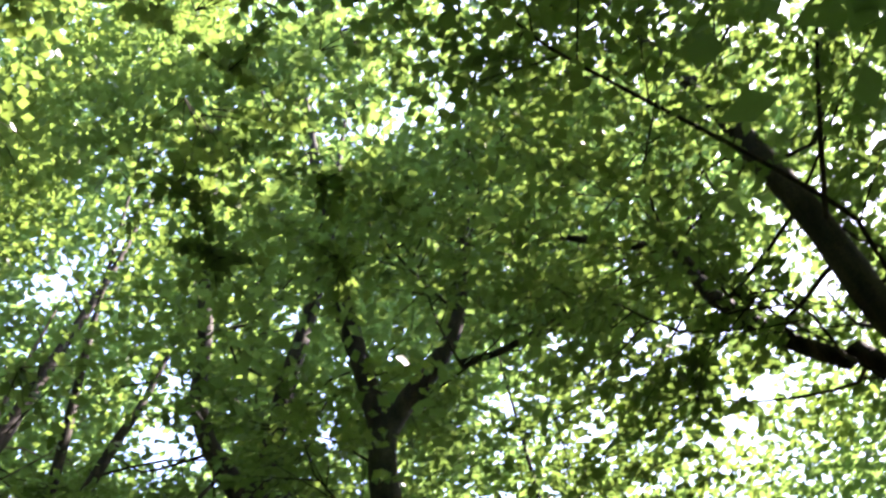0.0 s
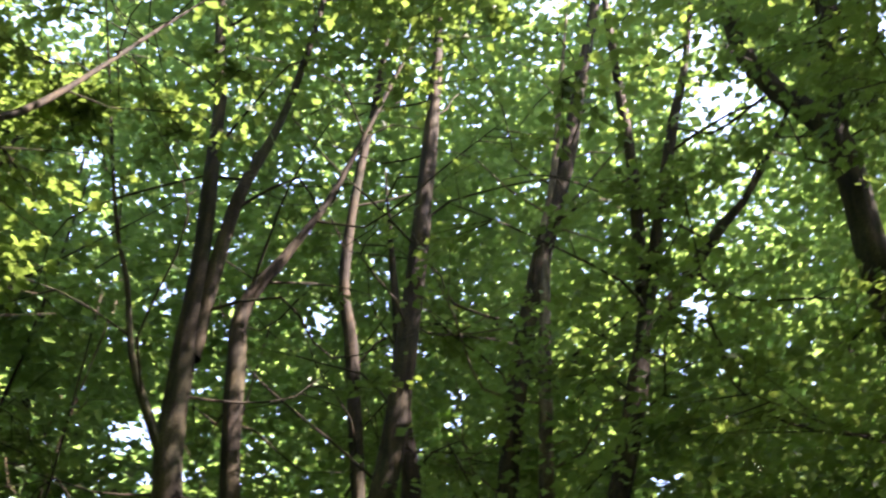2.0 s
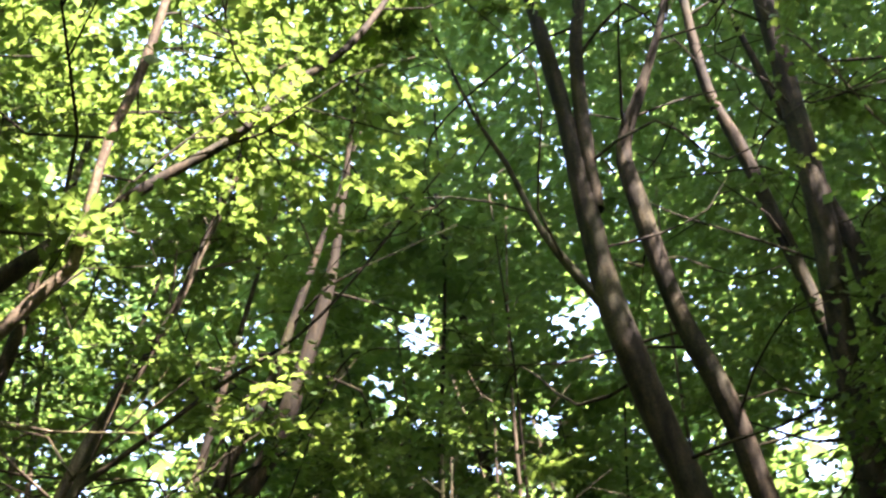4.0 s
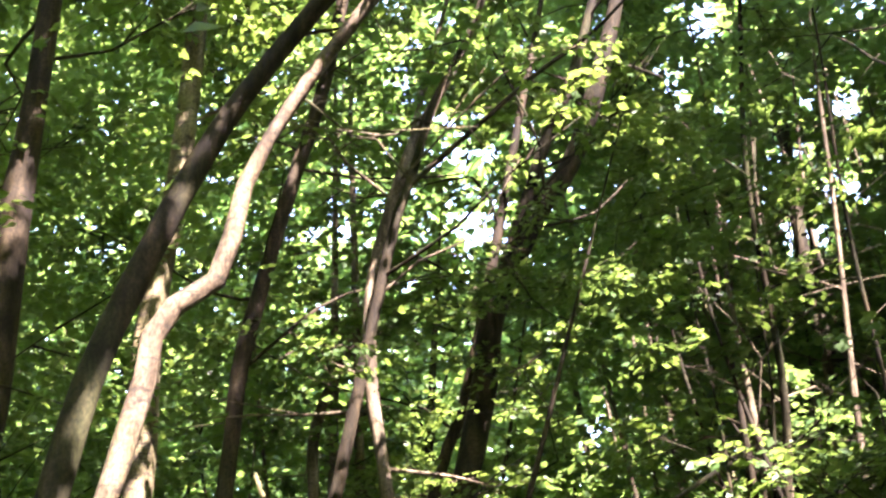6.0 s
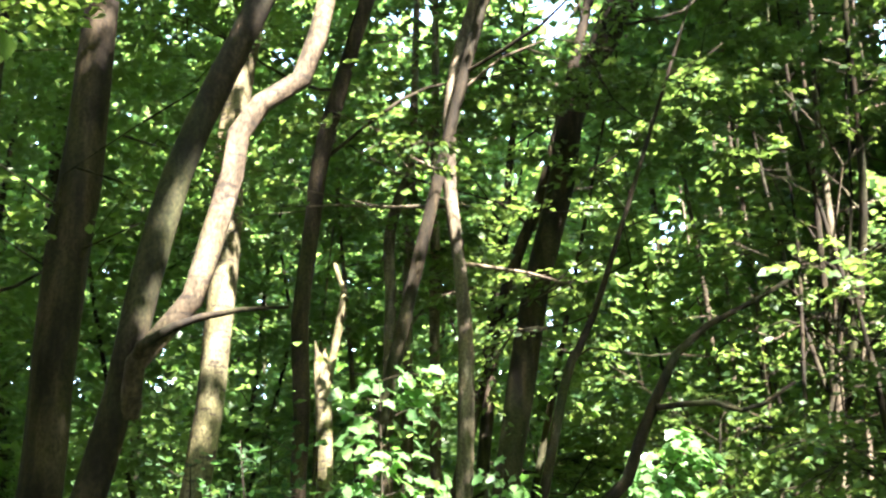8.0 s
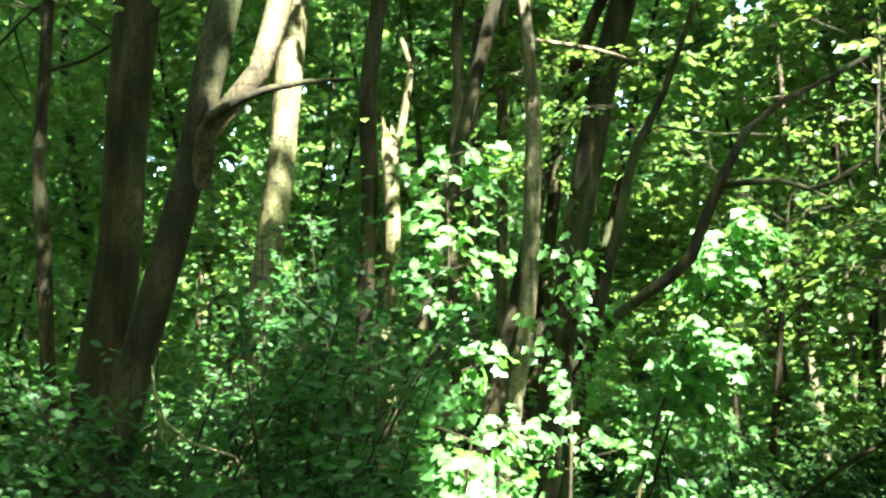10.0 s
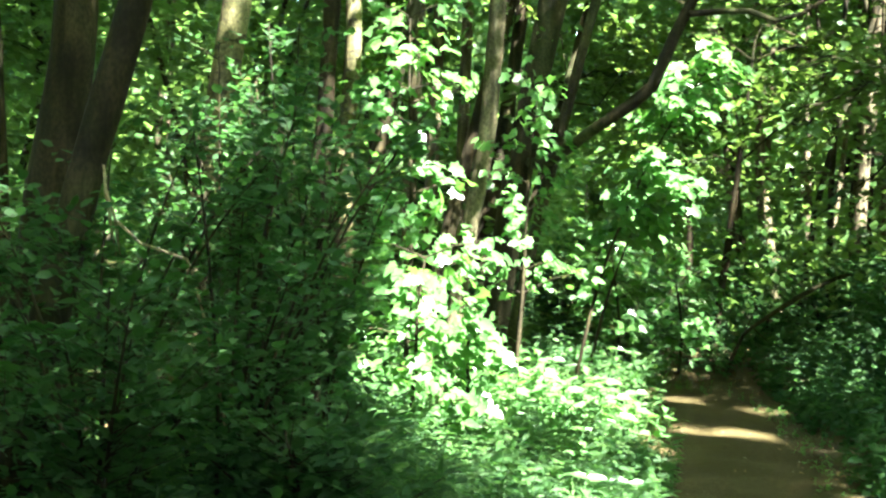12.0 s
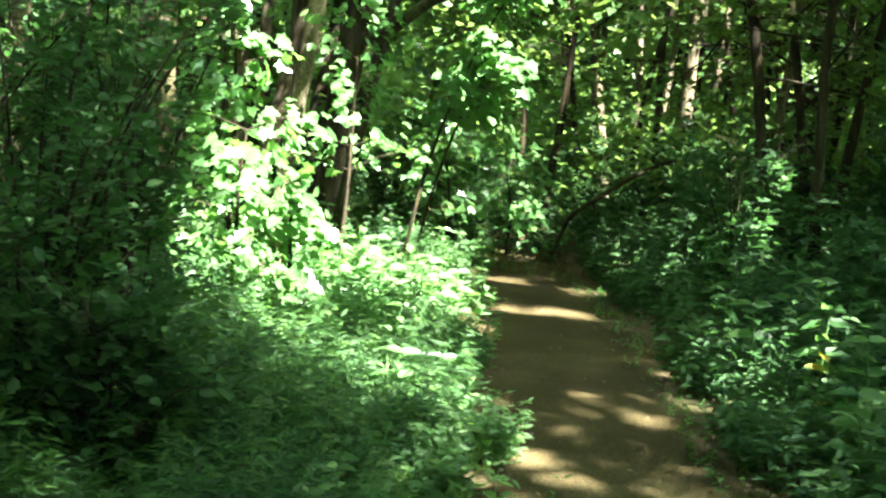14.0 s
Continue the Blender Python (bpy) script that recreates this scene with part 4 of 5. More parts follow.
scatter(KINDS[:4], 26, 12.5, 26, 1.6, (-38, 125))
scatter(KINDS[2:6], 18, 13, 26, 1.2, (-38, 60))
scatter(KINDS[6:], 40, 12.5, 28, 0.7, (-34, 26))
scatter(KINDS[6:], 34, 11.8, 20, 0.5, (-3, 24))
scatter(KINDS[:3], 9, 26, 46, 2.5, (-42, 130))
# trees added out of view behind, to hold back light from the open sky
scatter(KINDS[:3], 10, 11.5, 24, 3.2, (125, 322))
reseed(5)
for k in KINDS:
    while True:
        x, y = rng.uniform(-22, 22), rng.uniform(14, 26)
        if clear(x, y, 2.2) and not any((x - a) ** 2 + (y - b) ** 2 < 1.5 for a, b in placed):
            break
    k.location = (x, y, float(lie(x, y)))


def clumps(name, label, number, per, near, far, arc, low, high, size, wide, centre=(0, 0)):
    """Masses of foliage in layered clumps, behind the near trees and, out of view, as added shade."""
    reseed(number, per, near, far, *arc, low, high)
    az, d = np.radians(rng.uniform(*arc, number)), np.sqrt(rng.uniform(near ** 2, far ** 2, number))
    c = np.stack([centre[0] + d * np.sin(az), centre[1] + d * np.cos(az), rng.uniform(low, high, number)], 1)
    c = c[(from_path(c[:, 0], c[:, 1]) > 1.0) | (c[:, 2] > 3.0)]
    at = np.repeat(c, per, 0) + rng.normal(0, 1, (len(c) * per, 3)) * np.repeat(rng.uniform(0.5, 1.2, len(c)), per)[:, None] * [wide, wide, wide * 0.35]
    at = at[~unshaded(at) & (at[:, 2] > 0.1)]
    n = len(at)
    v, l, k = leaves(at, rng.normal(0, 1, (n, 3)) * [1, 1, 0.4], unit(rng.normal(0, 0.4, (n, 3)) + [0, 0, 0.8]), size * (0.75 + np.hypot(at[:, 0], at[:, 1]) / 45) * rng.uniform(0.6, 1.25, n))
    tagged(new(name, mesh_of(name, v, l, k, LEAF_FAR)), label, "foliage", kind="stuff")


clumps("thicket_foliage", "light green foliage of young trees in the wood", 680, 105, 13.5, 36, (-40, 62), 0.4, 6.0, 0.15, 0.75)
clumps("low_undergrowth", "low green undergrowth covering the forest floor", 520, 90, 13, 42, (-45, 75), 0.1, 0.9, 0.17, 1.1)
# oversized leaves added out of view, to block light from the sides and behind
clumps("shade_thicket", "unseen thicket of large leaves added to block light from behind", 260, 80, 10, 30, (62, 320), 0.4, 8.0, 0.45, 1.4)
clumps("canopy_foliage", "layered green canopy of the wood", 700, 100, 10, 40, (-42, 135), 7.0, 20.0, 0.18, 0.95)
clumps("high_canopy", "high green canopy closing over the wood", 170, 110, 7, 15, (20, 80), 12.5, 20.0, 0.14, 0.9)
# mostly unseen layer, added to keep sun off the canopy under it
clumps("canopy_roof", "topmost green canopy of the wood, added in places for shade", 160, 90, 3, 12, (10, 110), 17.0, 21.0, 0.26, 1.1)
# leaves added overhead, mostly unseen, to shade trunks, weeds and path
clumps("shade_canopy", "dense leaves added high overhead for shade, mostly out of view", 320, 110, 0, 6.5, (0, 360), 9.5, 16.0, 0.15, 1.0, (2.0, 0.0))
# likewise unseen: closes the open sky to the left and behind
clumps("shade_surround", "unseen large leaves added left and behind to block sky light", 300, 60, 8, 24, (132, 312), 4.0, 18.0, 0.62, 1.6)
clumps("shade_surround", "unseen large leaves added left and behind to block sky light", 330, 70, 4, 22, (122, 310), 7.0, 18.0, 0.44, 1.2)
clumps("eastern_foliage", "dense shaded foliage between the trunks", 300, 100, 10, 16, (34, 108), 4.5, 10.0, 0.13, 0.75)
clumps("eastern_foliage", "dense shaded foliage between the trunks", 90, 100, 10, 14, (48, 66), 6.0, 9.8, 0.13, 0.75)
clumps("high_canopy", "high green canopy of tall trees in the wood", 400, 100, 15, 24, (4, 64), 10.0, 25.0, 0.165, 1.0)
clumps("canopy_roof", "topmost green canopy of the wood, added in places for shade", 130, 100, 10, 17, (20, 90), 20.0, 28.0, 0.2, 1.1)
clumps("canopy_roof", "topmost green canopy of the wood, added in places for shade", 190, 110, 11, 16, (32, 98), 23.0, 32.0, 0.22, 1.2)
clumps("eastern_foliage", "dense shaded foliage between the trunks", 150, 100, 10.5, 14, (88, 114), 9.0, 14.0, 0.13, 0.75)
clumps("eastern_foliage", "dense shaded foliage between the trunks", 80, 100, 10, 14, (63, 84), 9.5, 13.5, 0.12, 0.75)
# leaf masses added out of view, only to keep light off the shrubs
clumps("shade_foliage", "unseen leaves added beside the shrubs to shade them", 60, 90, 0, 1.3, (0, 360), 2.8, 6.0, 0.14, 0.4, (-3.3, 1.9))
clumps("shade_foliage", "unseen leaves added beside and behind the path to block sky light", 120, 90, 0, 3.4, (0, 360), 4.2, 8.0, 0.2, 0.7, (-2.9, -3.1))
clumps("shade_foliage", "unseen leaves added beside and behind the path to block sky light", 130, 90, 0, 1.9, (0, 360), 3.0, 7.0, 0.16, 0.5, (-2.8, 0.6))
# more leaves added high toward the sun, to darken the trees below
clumps("shade_canopy", "dense leaves added high overhead for shade, mostly out of view", 190, 110, 0, 3.6, (0, 360), 13.0, 18.0, 0.15, 0.9, (1.6, 4.8))
clumps("shade_canopy", "dense leaves added high overhead for shade, mostly out of view", 130, 110, 0, 2.6, (0, 360), 14.0, 19.0, 0.15, 0.9, (5.6, 5.4))
clumps("shade_canopy", "dense leaves added high overhead for shade, mostly out of view", 70, 110, 0, 3.2, (0, 360), 17.0, 23.0, 0.15, 0.9, (10.6, 2.6))
clumps("high_canopy", "high green canopy of tall trees in the wood", 300, 100, 14, 22, (12, 80), 12.0, 26.0, 0.2, 1.0)
# added above the view to cut sky light on the western side
clumps("canopy_roof", "topmost green canopy of the wood, added in places for shade", 270, 100, 4, 20, (-80, -6), 14.0, 20.0, 0.26, 1.1)
clumps("western_foliage", "dense shaded foliage between the trunks", 350, 130, 9.5, 16, (-42, -14), 1.5, 11.0, 0.105, 0.8)
clumps("western_foliage", "high shaded foliage between the trunks", 180, 130, 12, 18, (-42, -12), 8.0, 15.0, 0.115, 0.85)
clumps("eastern_foliage", "dense shaded foliage between the trunks", 110, 100, 9, 12, (46, 86), 5.0, 9.0, 0.12, 0.7)
clumps("northern_canopy", "high green canopy behind the trunks", 130, 130, 10, 16, (-20, 10), 11.0, 19.0, 0.115, 0.85)
# added behind the walker, out of view, to block sky light
clumps("shade_foliage", "unseen leaves added beside and behind the path to block sky light", 90, 90, 0, 1.5, (0, 360), 4.5, 8.0, 0.2, 0.45, (0.3, -3.0))
clumps("northern_canopy", "high green canopy behind the trunks", 230, 110, 12, 21, (2, 52), 8.0, 18.0, 0.14, 0.85)
clumps("thicket_tops", "leafy tops of the young trees behind the bend", 170, 105, 16, 26, (1, 17), 3.5, 9.0, 0.13, 0.85)
clumps("northern_canopy", "high green canopy behind the trunks", 150, 110, 13, 20, (25, 47), 10.0, 20.0, 0.13, 0.85)
clumps("path_thicket", "shaded foliage of the thicket beside the path", 90, 100, 12, 17, (7, 24), 0.8, 4.5, 0.11, 0.6)
# added out of view to the west, to darken the shrubs
clumps("shade_foliage", "unseen leaves added west of the path to darken the shrubs", 70, 110, 0.3, 3.0, (0, 360), 1.0, 8.0, 0.12, 0.8, (-6.2, 2.6))
clumps("distant_foliage", "green foliage of the distant wood", 400, 100, 34, 60, (-45, 130), 0.5, 20.0, 0.55, 2.0)


def leafy_boughs(label, ends, per, size, wide, number=4, sunny=()):
    """Boughs' leafy ends: layered sprays round the given places."""
    reseed(per, size * 1000, *ends[0])
    c = np.repeat(np.array(ends), number, 0)
    c = c + rng.normal(0, 0.6, c.shape) * [wide, wide, wide * 0.8]
    tw = (np.repeat(c, per // 10, 0), unit(rng.normal(0, 1, (len(c) * (per // 10), 3)) * [1, 1, 0.25]), rng.uniform(0.3, 0.8, len(c) * (per // 10)))
    at, axis, normal, sz = spray_leaves(*tw, 10, size)
    keep = ~unshaded(at, sunny)
    v, l, k = leaves(at[keep], axis[keep], normal[keep], sz[keep], LOBED)
    tagged(new("leafy_boughs", mesh_of("leafy_boughs", v, l, k, LEAF)), label, "foliage", kind="stuff")
    bare = ~unshaded(tw[0] + tw[1] * tw[2][:, None] * 0.6)
    tw = tuple(a[bare] for a in tw)
    tagged(new("bough_twigs", twig_mesh("bough_twigs", (*tw, np.full(len(tw[0]), 0.006)), BARK_DARK, np.zeros(3))), "thin dark twigs among the high leaves", "twigs", kind="stuff")


leafy_boughs("sunlit yellow-green boughs high over the path", [(-0.8, 8.5, 10.4), (0.4, 8.3, 10.6), (1.2, 8.5, 10.9), (2.7, 7.4, 10.9), (-1.0, 9.1, 9.8)], 120, 0.1, 0.75)
leafy_boughs("shaded drooping boughs beside the leaning trees", [(1.6, 10.6, 7.0), (1.6, 10.2, 5.6), (2.4, 10.4, 6.3), (1.0, 10.6, 6.2), (2.9, 10.4, 7.2), (2.0, 10.6, 7.8)], 140, 0.075, 0.7)
leafy_boughs("shaded green boughs hanging high over the path", [(2.8, 3.1, 10.0), (2.9, 2.4, 10.2), (3.4, 2.0, 10.1), (3.5, 1.3, 10.3), (3.5, 3.2, 9.6), (3.6, 2.5, 9.9), (3.8, 1.9, 10.0), (4.1, 1.2, 10.0)], 110, 0.1, 1.15, sunny=FLECKS)


def shade_spray(start, end, near, far, wide, number):
    """Loose leaves added between the sun and a stretch of the wood's edge, to shade it."""
    reseed(*start, *end)
    a, e = np.array(start), np.array(end)
    at = a + rng.random((number, 1)) * (e - a) + np.array(SUN) * rng.uniform(near, far, (number, 1)) + rng.normal(0, 1, (number, 3)) * wide
    SPRAYS.append(at[~(unshaded(at) if wide > 0.3 else unshaded(at, LIMB_FLECKS))])


# unattached leaves, each spray aimed to throw shade on one stem or patch
SPRAYS = []
LEANING = [(-1.30, 11.11, -0.36), (-0.82, 11.12, 2.48), (-0.30, 11.25, 5.11), (-0.07, 11.33, 6.19), (0.87, 11.37, 7.79)]
CROOKED = [(-0.80, 11.08, 2.04), (-0.58, 9.59, 1.99), (-0.19, 8.42, 2.20), (0.29, 8.42, 2.81), (0.54, 8.44, 3.32), (1.34, 8.52, 3.82)]
SLANTING = [(-1.06, 9.75, -0.36), (-0.31, 9.70, 2.99), (0.03, 9.75, 3.91)]
for line, wide, thick in ((SLANTING, 0.07, 220), (LEANING, 0.14, 270), (CROOKED, 0.07, 220), ([(0.38, 8.39, 2.95), (1.30, 8.36, 3.09)], 0.06, 220)):
    for a, e in zip(line[:-1], line[1:]):
        shade_spray(a, e, 13, 17, wide, int(thick * math.dist(a, e)))
shade_spray((1.9, 3.8, 0.8), (2.6, 6.6, 0.8), 17, 22, 0.5, 2200)
shade_spray((-4.5, 9.0, 6.0), (-2.5, 9.5, 8.0), 10, 14, 0.8, 3000)
shade_spray((-1.6, 3.9, 0.3), (0.15, 4.6, 0.3), 10, 14, 0.5, 1500)
shade_spray((-5.0, 9.5, 7.0), (-3.0, 10.0, 10.0), 10, 14, 0.8, 2500)
shade_spray((-2.80, 7.68, 0.31), (-2.61, 7.78, 2.20), 7, 9, 0.09, 480)
shade_spray((-2.96, 6.48, 4.31), (-2.87, 6.56, 5.70), 8, 11, 0.25, 260)
shade_spray((6.21, 9.12, 7.48), (6.66, 8.72, 13.79), 7, 10, 0.28, 1800)
shade_spray((7.15, 8.39, 6.94), (8.01, 7.51, 13.26), 7, 10, 0.28, 900)
shade_spray((4.89, 8.90, 5.54), (4.45, 8.90, 10.10), 7, 10, 0.28, 900)
shade_spray((-3.04, 6.27, 0.51), (-2.94, 6.53, 4.30), 7, 9, 0.15, 2800)
shade_spray((-2.47, 5.03, 0.52), (-2.15, 5.17, 2.54), 7, 9, 0.11, 1600)
shade_spray((-2.6, 3.4, 1.0), (-0.9, 3.9, 1.0), 10, 14, 0.5, 1700)
shade_spray((-2.6, 4.7, 1.2), (-1.2, 4.9, 1.2), 10, 14, 0.5, 1700)
shade_spray((-5.0, 9.5, 2.5), (-2.5, 9.8, 3.5), 9, 13, 1.0, 4000)
shade_spray((1.2, 10.6, 6.6), (2.6, 10.4, 6.0), 9, 13, 0.8, 3500)
shade_spray((2.2, 7.6, 8.0), (3.2, 7.6, 8.6), 8, 12, 0.7, 2500)
shade_spray((3.75, 8.2, 5.0), (3.45, 8.3, 11.0), 7, 10, 0.28, 1500)
shade_spray((-2.4, 9.7, 2.5), (-1.9, 9.8, 6.5), 12, 15, 0.16, 1800)
shade_spray((-2.3, 5.1, 2.5), (-1.75, 5.4, 4.3), 9, 12, 0.09, 1600)
shade_spray((1.2, 10.6, 7.7), (2.9, 10.4, 7.6), 7, 10, 0.29, 1700)
shade_spray((1.2, 10.6, 6.8), (2.6, 10.4, 6.4), 7, 10, 0.29, 1500)
shade_spray((-1.1, 9.1, 0.9), (-0.9, 9.15, 4.2), 9, 12, 0.1, 480)


at = np.concatenate(SPRAYS)
v, l, c = leaves(at, rng.normal(0, 1, (len(at), 3)) * [1, 1, 0.4], unit(rng.normal(0, 0.4, (len(at), 3)) + [0, 0, 0.8]), 0.11 * rng.uniform(0.6, 1.25, len(at)))
tagged(new("shade_spray", mesh_of("shade_spray", v, l, c, LEAF)), "loose leaves added high toward the sun to shade trunks and weeds", "foliage", kind="stuff")


# unseen trees added beside and behind the start of the path, to shade it
for x, y, k in ((4.5, -7.5, 1), (1.5, -8.5, 1), (-3.5, -6.0, 0), (-6.0, -1.0, 1), (11, -7, 1), (-5.5, 3.0, 2)):
    copy_thing(KINDS[k], pose(x, y, float(lie(x, y)), 0, 0, x * 50) @ Matrix.Scale(0.9, 4))


def far_woods():
    """A belt of distant crowns and trunks that closes the view all round."""
    reseed(9)
    n = 56000
    az, d = rng.uniform(0, 2 * np.pi, n), rng.uniform(46, 75, n)
    z = 22 * rng.random(n) ** 0.8 + 1.5 * np.sin(az * 23)
    az[:16000], z[:16000] = rng.uniform(-0.8, 1.3, 16000), 9 * rng.random(16000)
    at = np.stack([d * np.sin(az), d * np.cos(az), np.maximum(z, 0.2)], 1)
    at = at[~unshaded(at)]
    n = len(at)
    v, l, c = leaves(at, rng.normal(0, 1, (n, 3)), unit(rng.normal(0, 0.6, (n, 3)) + [0, 0, 0.8]), rng.uniform(1.0, 2.0, n))
    ob = new("far_woods", mesh_of("far_woods", v, l, c, LEAF_FAR))
    tagged(ob, "distant green wood closing the view", "woods", kind="stuff")


far_woods()


def distant_canopy():
    """The closed roof of leaves over the wood further off."""
    reseed(31)
    n = 24000
    az, d = np.radians(rng.uniform(-60, 75, n)), np.sqrt(rng.uniform(27 ** 2, 76 ** 2, n))
    at = np.stack([d * np.sin(az), d * np.cos(az), 21 + rng.uniform(0, 5, n) + 1.5 * np.sin(d * np.sin(az) * 0.7) * np.cos(d * np.cos(az) * 0.6)], 1)
    at = at[~unshaded(at)]
    n = len(at)
    v, l, c = leaves(at, rng.normal(0, 1, (n, 3)) * [1, 1, 0.3], unit(rng.normal(0, 0.3, (n, 3)) + [0, 0, 1]), rng.uniform(0.8, 1.5, n))
    tagged(new("distant_canopy", mesh_of("distant_canopy", v, l, c, LEAF_FAR)), "closed green canopy of the distant wood", "foliage", kind="stuff")


distant_canopy()


# ------------------------------------------------------------ undergrowth
def leaf_mesh(shape, material):
    v, l, c = leaves(np.zeros((1, 3)), np.array([[1.0, 0, 0]]), np.array([[0, 0, 1.0]]), np.array([1.0]), shape)
    return mesh_of("leaf", v, l, c, material)


# nettle leaf with sunlight put into its colour, for the bright strip
LIT_NETTLE_LEAF = leaf_mesh(NETTLE, LEAF_ONE)
# the right bank's nettle leaf has a darker colour in place of shade
SHRUB_LEAF, SHADED_NETTLE_LEAF, YELLOWING_LEAF, LOBED_LEAF = (leaf_mesh(OVAL, LEAF_SHADE_ONE), leaf_mesh(NETTLE, HERB_ONE), leaf_mesh(NETTLE, YELLOW_LEAF), leaf_mesh(LOBED, LEAF_ONE))


def single_leaves(owners, base, lf, mesh):
    """Each leaf as a part of its own, on the stem or twig that bears it."""
    for t, at, axis, normal, size in zip(owners, *lf):
        x = Vector(axis).normalized()
        y = Vector(normal).cross(x).normalized()
        z = x.cross(y)
        m = Matrix((x, y, z)).transposed().to_4x4()
        ob = new("leaf", mesh)
        ob.parent = t
        ob.matrix_basis = Matrix.Translation(at - base) @ m @ Matrix.Scale(float(size), 4)


def shrub(label, at, height, spread, stems, leafcount, size, material, shape=OVAL, name="shrub", category="shrub", group="", single=0):
    """A shrub of several stems from one root, with leaves on short twigs; some leaves are parts."""
    reseed(*at, height * 10)
    base = np.array((*at, float(lie(*at))))
    t = thing(name, base, label, category, group)
    lines = []
    for k in range(stems):
        a, l = rng.uniform(0, 2 * np.pi), height * rng.uniform(0.55, 1.0)
        out = spread * rng.uniform(0.3, 1.0)
        w = np.array((math.cos(a) * out, math.sin(a) * out, l))
        line = np.array([(*(base + [0.05 * math.cos(a), 0.05 * math.sin(a), -0.05]), 0.012), (*(base + w * [0.25, 0.25, 0.4]), 0.009),
                         (*(base + w * [0.6, 0.6, 0.75]), 0.006), (*(base + w), 0.003)])
        lines.append(line)
        v, l2, c = tube(smooth_line(line, 0.15), 6)
        part("stem", mesh_of("stem", v - base, l2, c, BARK_DARK, True), t)
    tw = side_shoots(np.array(lines), max(2, leafcount // (9 * stems)), (0.2, 0.5), 0.08)
    lf = spray_leaves(*tw, 9, size, 0.9)
    lit = ~unshaded(lf[0]) & (lf[0][:, 2] > base[2] + 0.03)
    lf = tuple(a[lit] for a in lf)
    tagged(part("twigwork", twig_mesh("twigwork", (*tw, np.full(len(tw[0]), 0.003)), BARK_DARK, base), t), kind="stuff")
    if single:
        order = rng.permutation(len(lf[0]))
        single_leaves([t] * single, base, tuple(a[order[:single]] for a in lf), SHRUB_LEAF)
        lf = tuple(a[order[single:]] for a in lf)
    v, l2, c = leaves(*lf, shape)
    tagged(part("foliage", mesh_of("foliage", v - base, l2, c, material), t), kind="stuff")
    return t


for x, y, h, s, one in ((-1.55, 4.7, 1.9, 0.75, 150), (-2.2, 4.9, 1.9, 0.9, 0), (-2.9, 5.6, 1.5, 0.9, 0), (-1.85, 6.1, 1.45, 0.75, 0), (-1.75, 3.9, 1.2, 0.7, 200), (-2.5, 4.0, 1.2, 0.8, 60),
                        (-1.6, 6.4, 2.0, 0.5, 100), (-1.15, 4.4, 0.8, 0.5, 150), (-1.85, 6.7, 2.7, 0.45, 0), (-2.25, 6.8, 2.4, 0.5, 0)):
    shrub("green broad-leaved shrub beside the path, leaf colour darkened as in shade", (x, y), h, s, 11, 2100, 0.064, LEAF_SHADED, group="shrubs beside the path", single=one)
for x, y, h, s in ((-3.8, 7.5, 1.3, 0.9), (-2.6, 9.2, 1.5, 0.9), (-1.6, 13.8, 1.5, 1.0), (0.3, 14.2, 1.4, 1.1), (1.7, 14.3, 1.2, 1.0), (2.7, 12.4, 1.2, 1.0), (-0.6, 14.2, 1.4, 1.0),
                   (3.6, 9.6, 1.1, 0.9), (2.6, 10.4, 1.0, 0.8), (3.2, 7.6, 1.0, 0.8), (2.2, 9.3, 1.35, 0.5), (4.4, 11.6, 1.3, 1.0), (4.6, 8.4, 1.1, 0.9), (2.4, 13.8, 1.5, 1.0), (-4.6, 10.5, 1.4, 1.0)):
    shrub("low green thicket shrub under the trees", (x, y), h, s, 8, 1400, 0.085, LEAF_SHADED, group="thicket shrubs")


def broad_plant(label, at, height, pairs, size, mesh, group=""):
    """A single upright weed: a stalk and leaves in crossed pairs."""
    reseed(*at, height * 10)
    base = np.array((*at, float(lie(*at)) - 0.01))
    t = thing("nettle", base, label, "plant", group)
    lean = rng.normal(0, 0.07, 2)
    v, l, c = tube(np.array([(0, 0, 0, 0.006), (lean[0] * 0.4, lean[1] * 0.4, height * 0.5, 0.005), (*lean, height, 0.002)]), 6)
    stalk = part("stalk", mesh_of("stalk", v, l, c, HERB, True), t)
    rows = []
    for k in range(pairs):
        u = 0.25 + 0.75 * (k + 1) / pairs
        for turn in (0, math.pi):
            a = k * 1.57 + turn + rng.normal(0, 0.2)
            rows.append((base + [lean[0] * u, lean[1] * u, height * u], (math.cos(a), math.sin(a), 0.25 - 0.25 * u + rng.normal(0, 0.15)), rng.normal(0, 0.2, 3) + [0.25, -0.4, 0.9],
                         size * (1.15 - 0.7 * abs(u - 0.6)) * rng.uniform(0.8, 1.15)))
    single_leaves([stalk] * len(rows), base, tuple(zip(*rows)), mesh)
    return t


for x, y, h, p in ((1.78, 6.7, 0.55, 5), (1.95, 6.2, 0.62, 6), (2.05, 5.7, 0.55, 5), (2.25, 6.9, 0.75, 6), (1.86, 5.2, 0.45, 5), (2.4, 5.9, 0.8, 6), (1.75, 7.5, 0.5, 5), (2.3, 5.2, 0.7, 6),
                   (1.9, 8.2, 0.6, 5), (2.6, 6.5, 0.8, 7), (2.05, 4.7, 0.5, 5), (2.5, 4.9, 0.75, 6), (2.15, 7.6, 0.7, 6), (2.8, 5.5, 0.85, 7), (2.0, 9.0, 0.6, 5)):
    broad_plant("green nettle with drooping pointed leaves beside the path", (x, y), h, p, 0.15, SHADED_NETTLE_LEAF, "nettles beside the path")
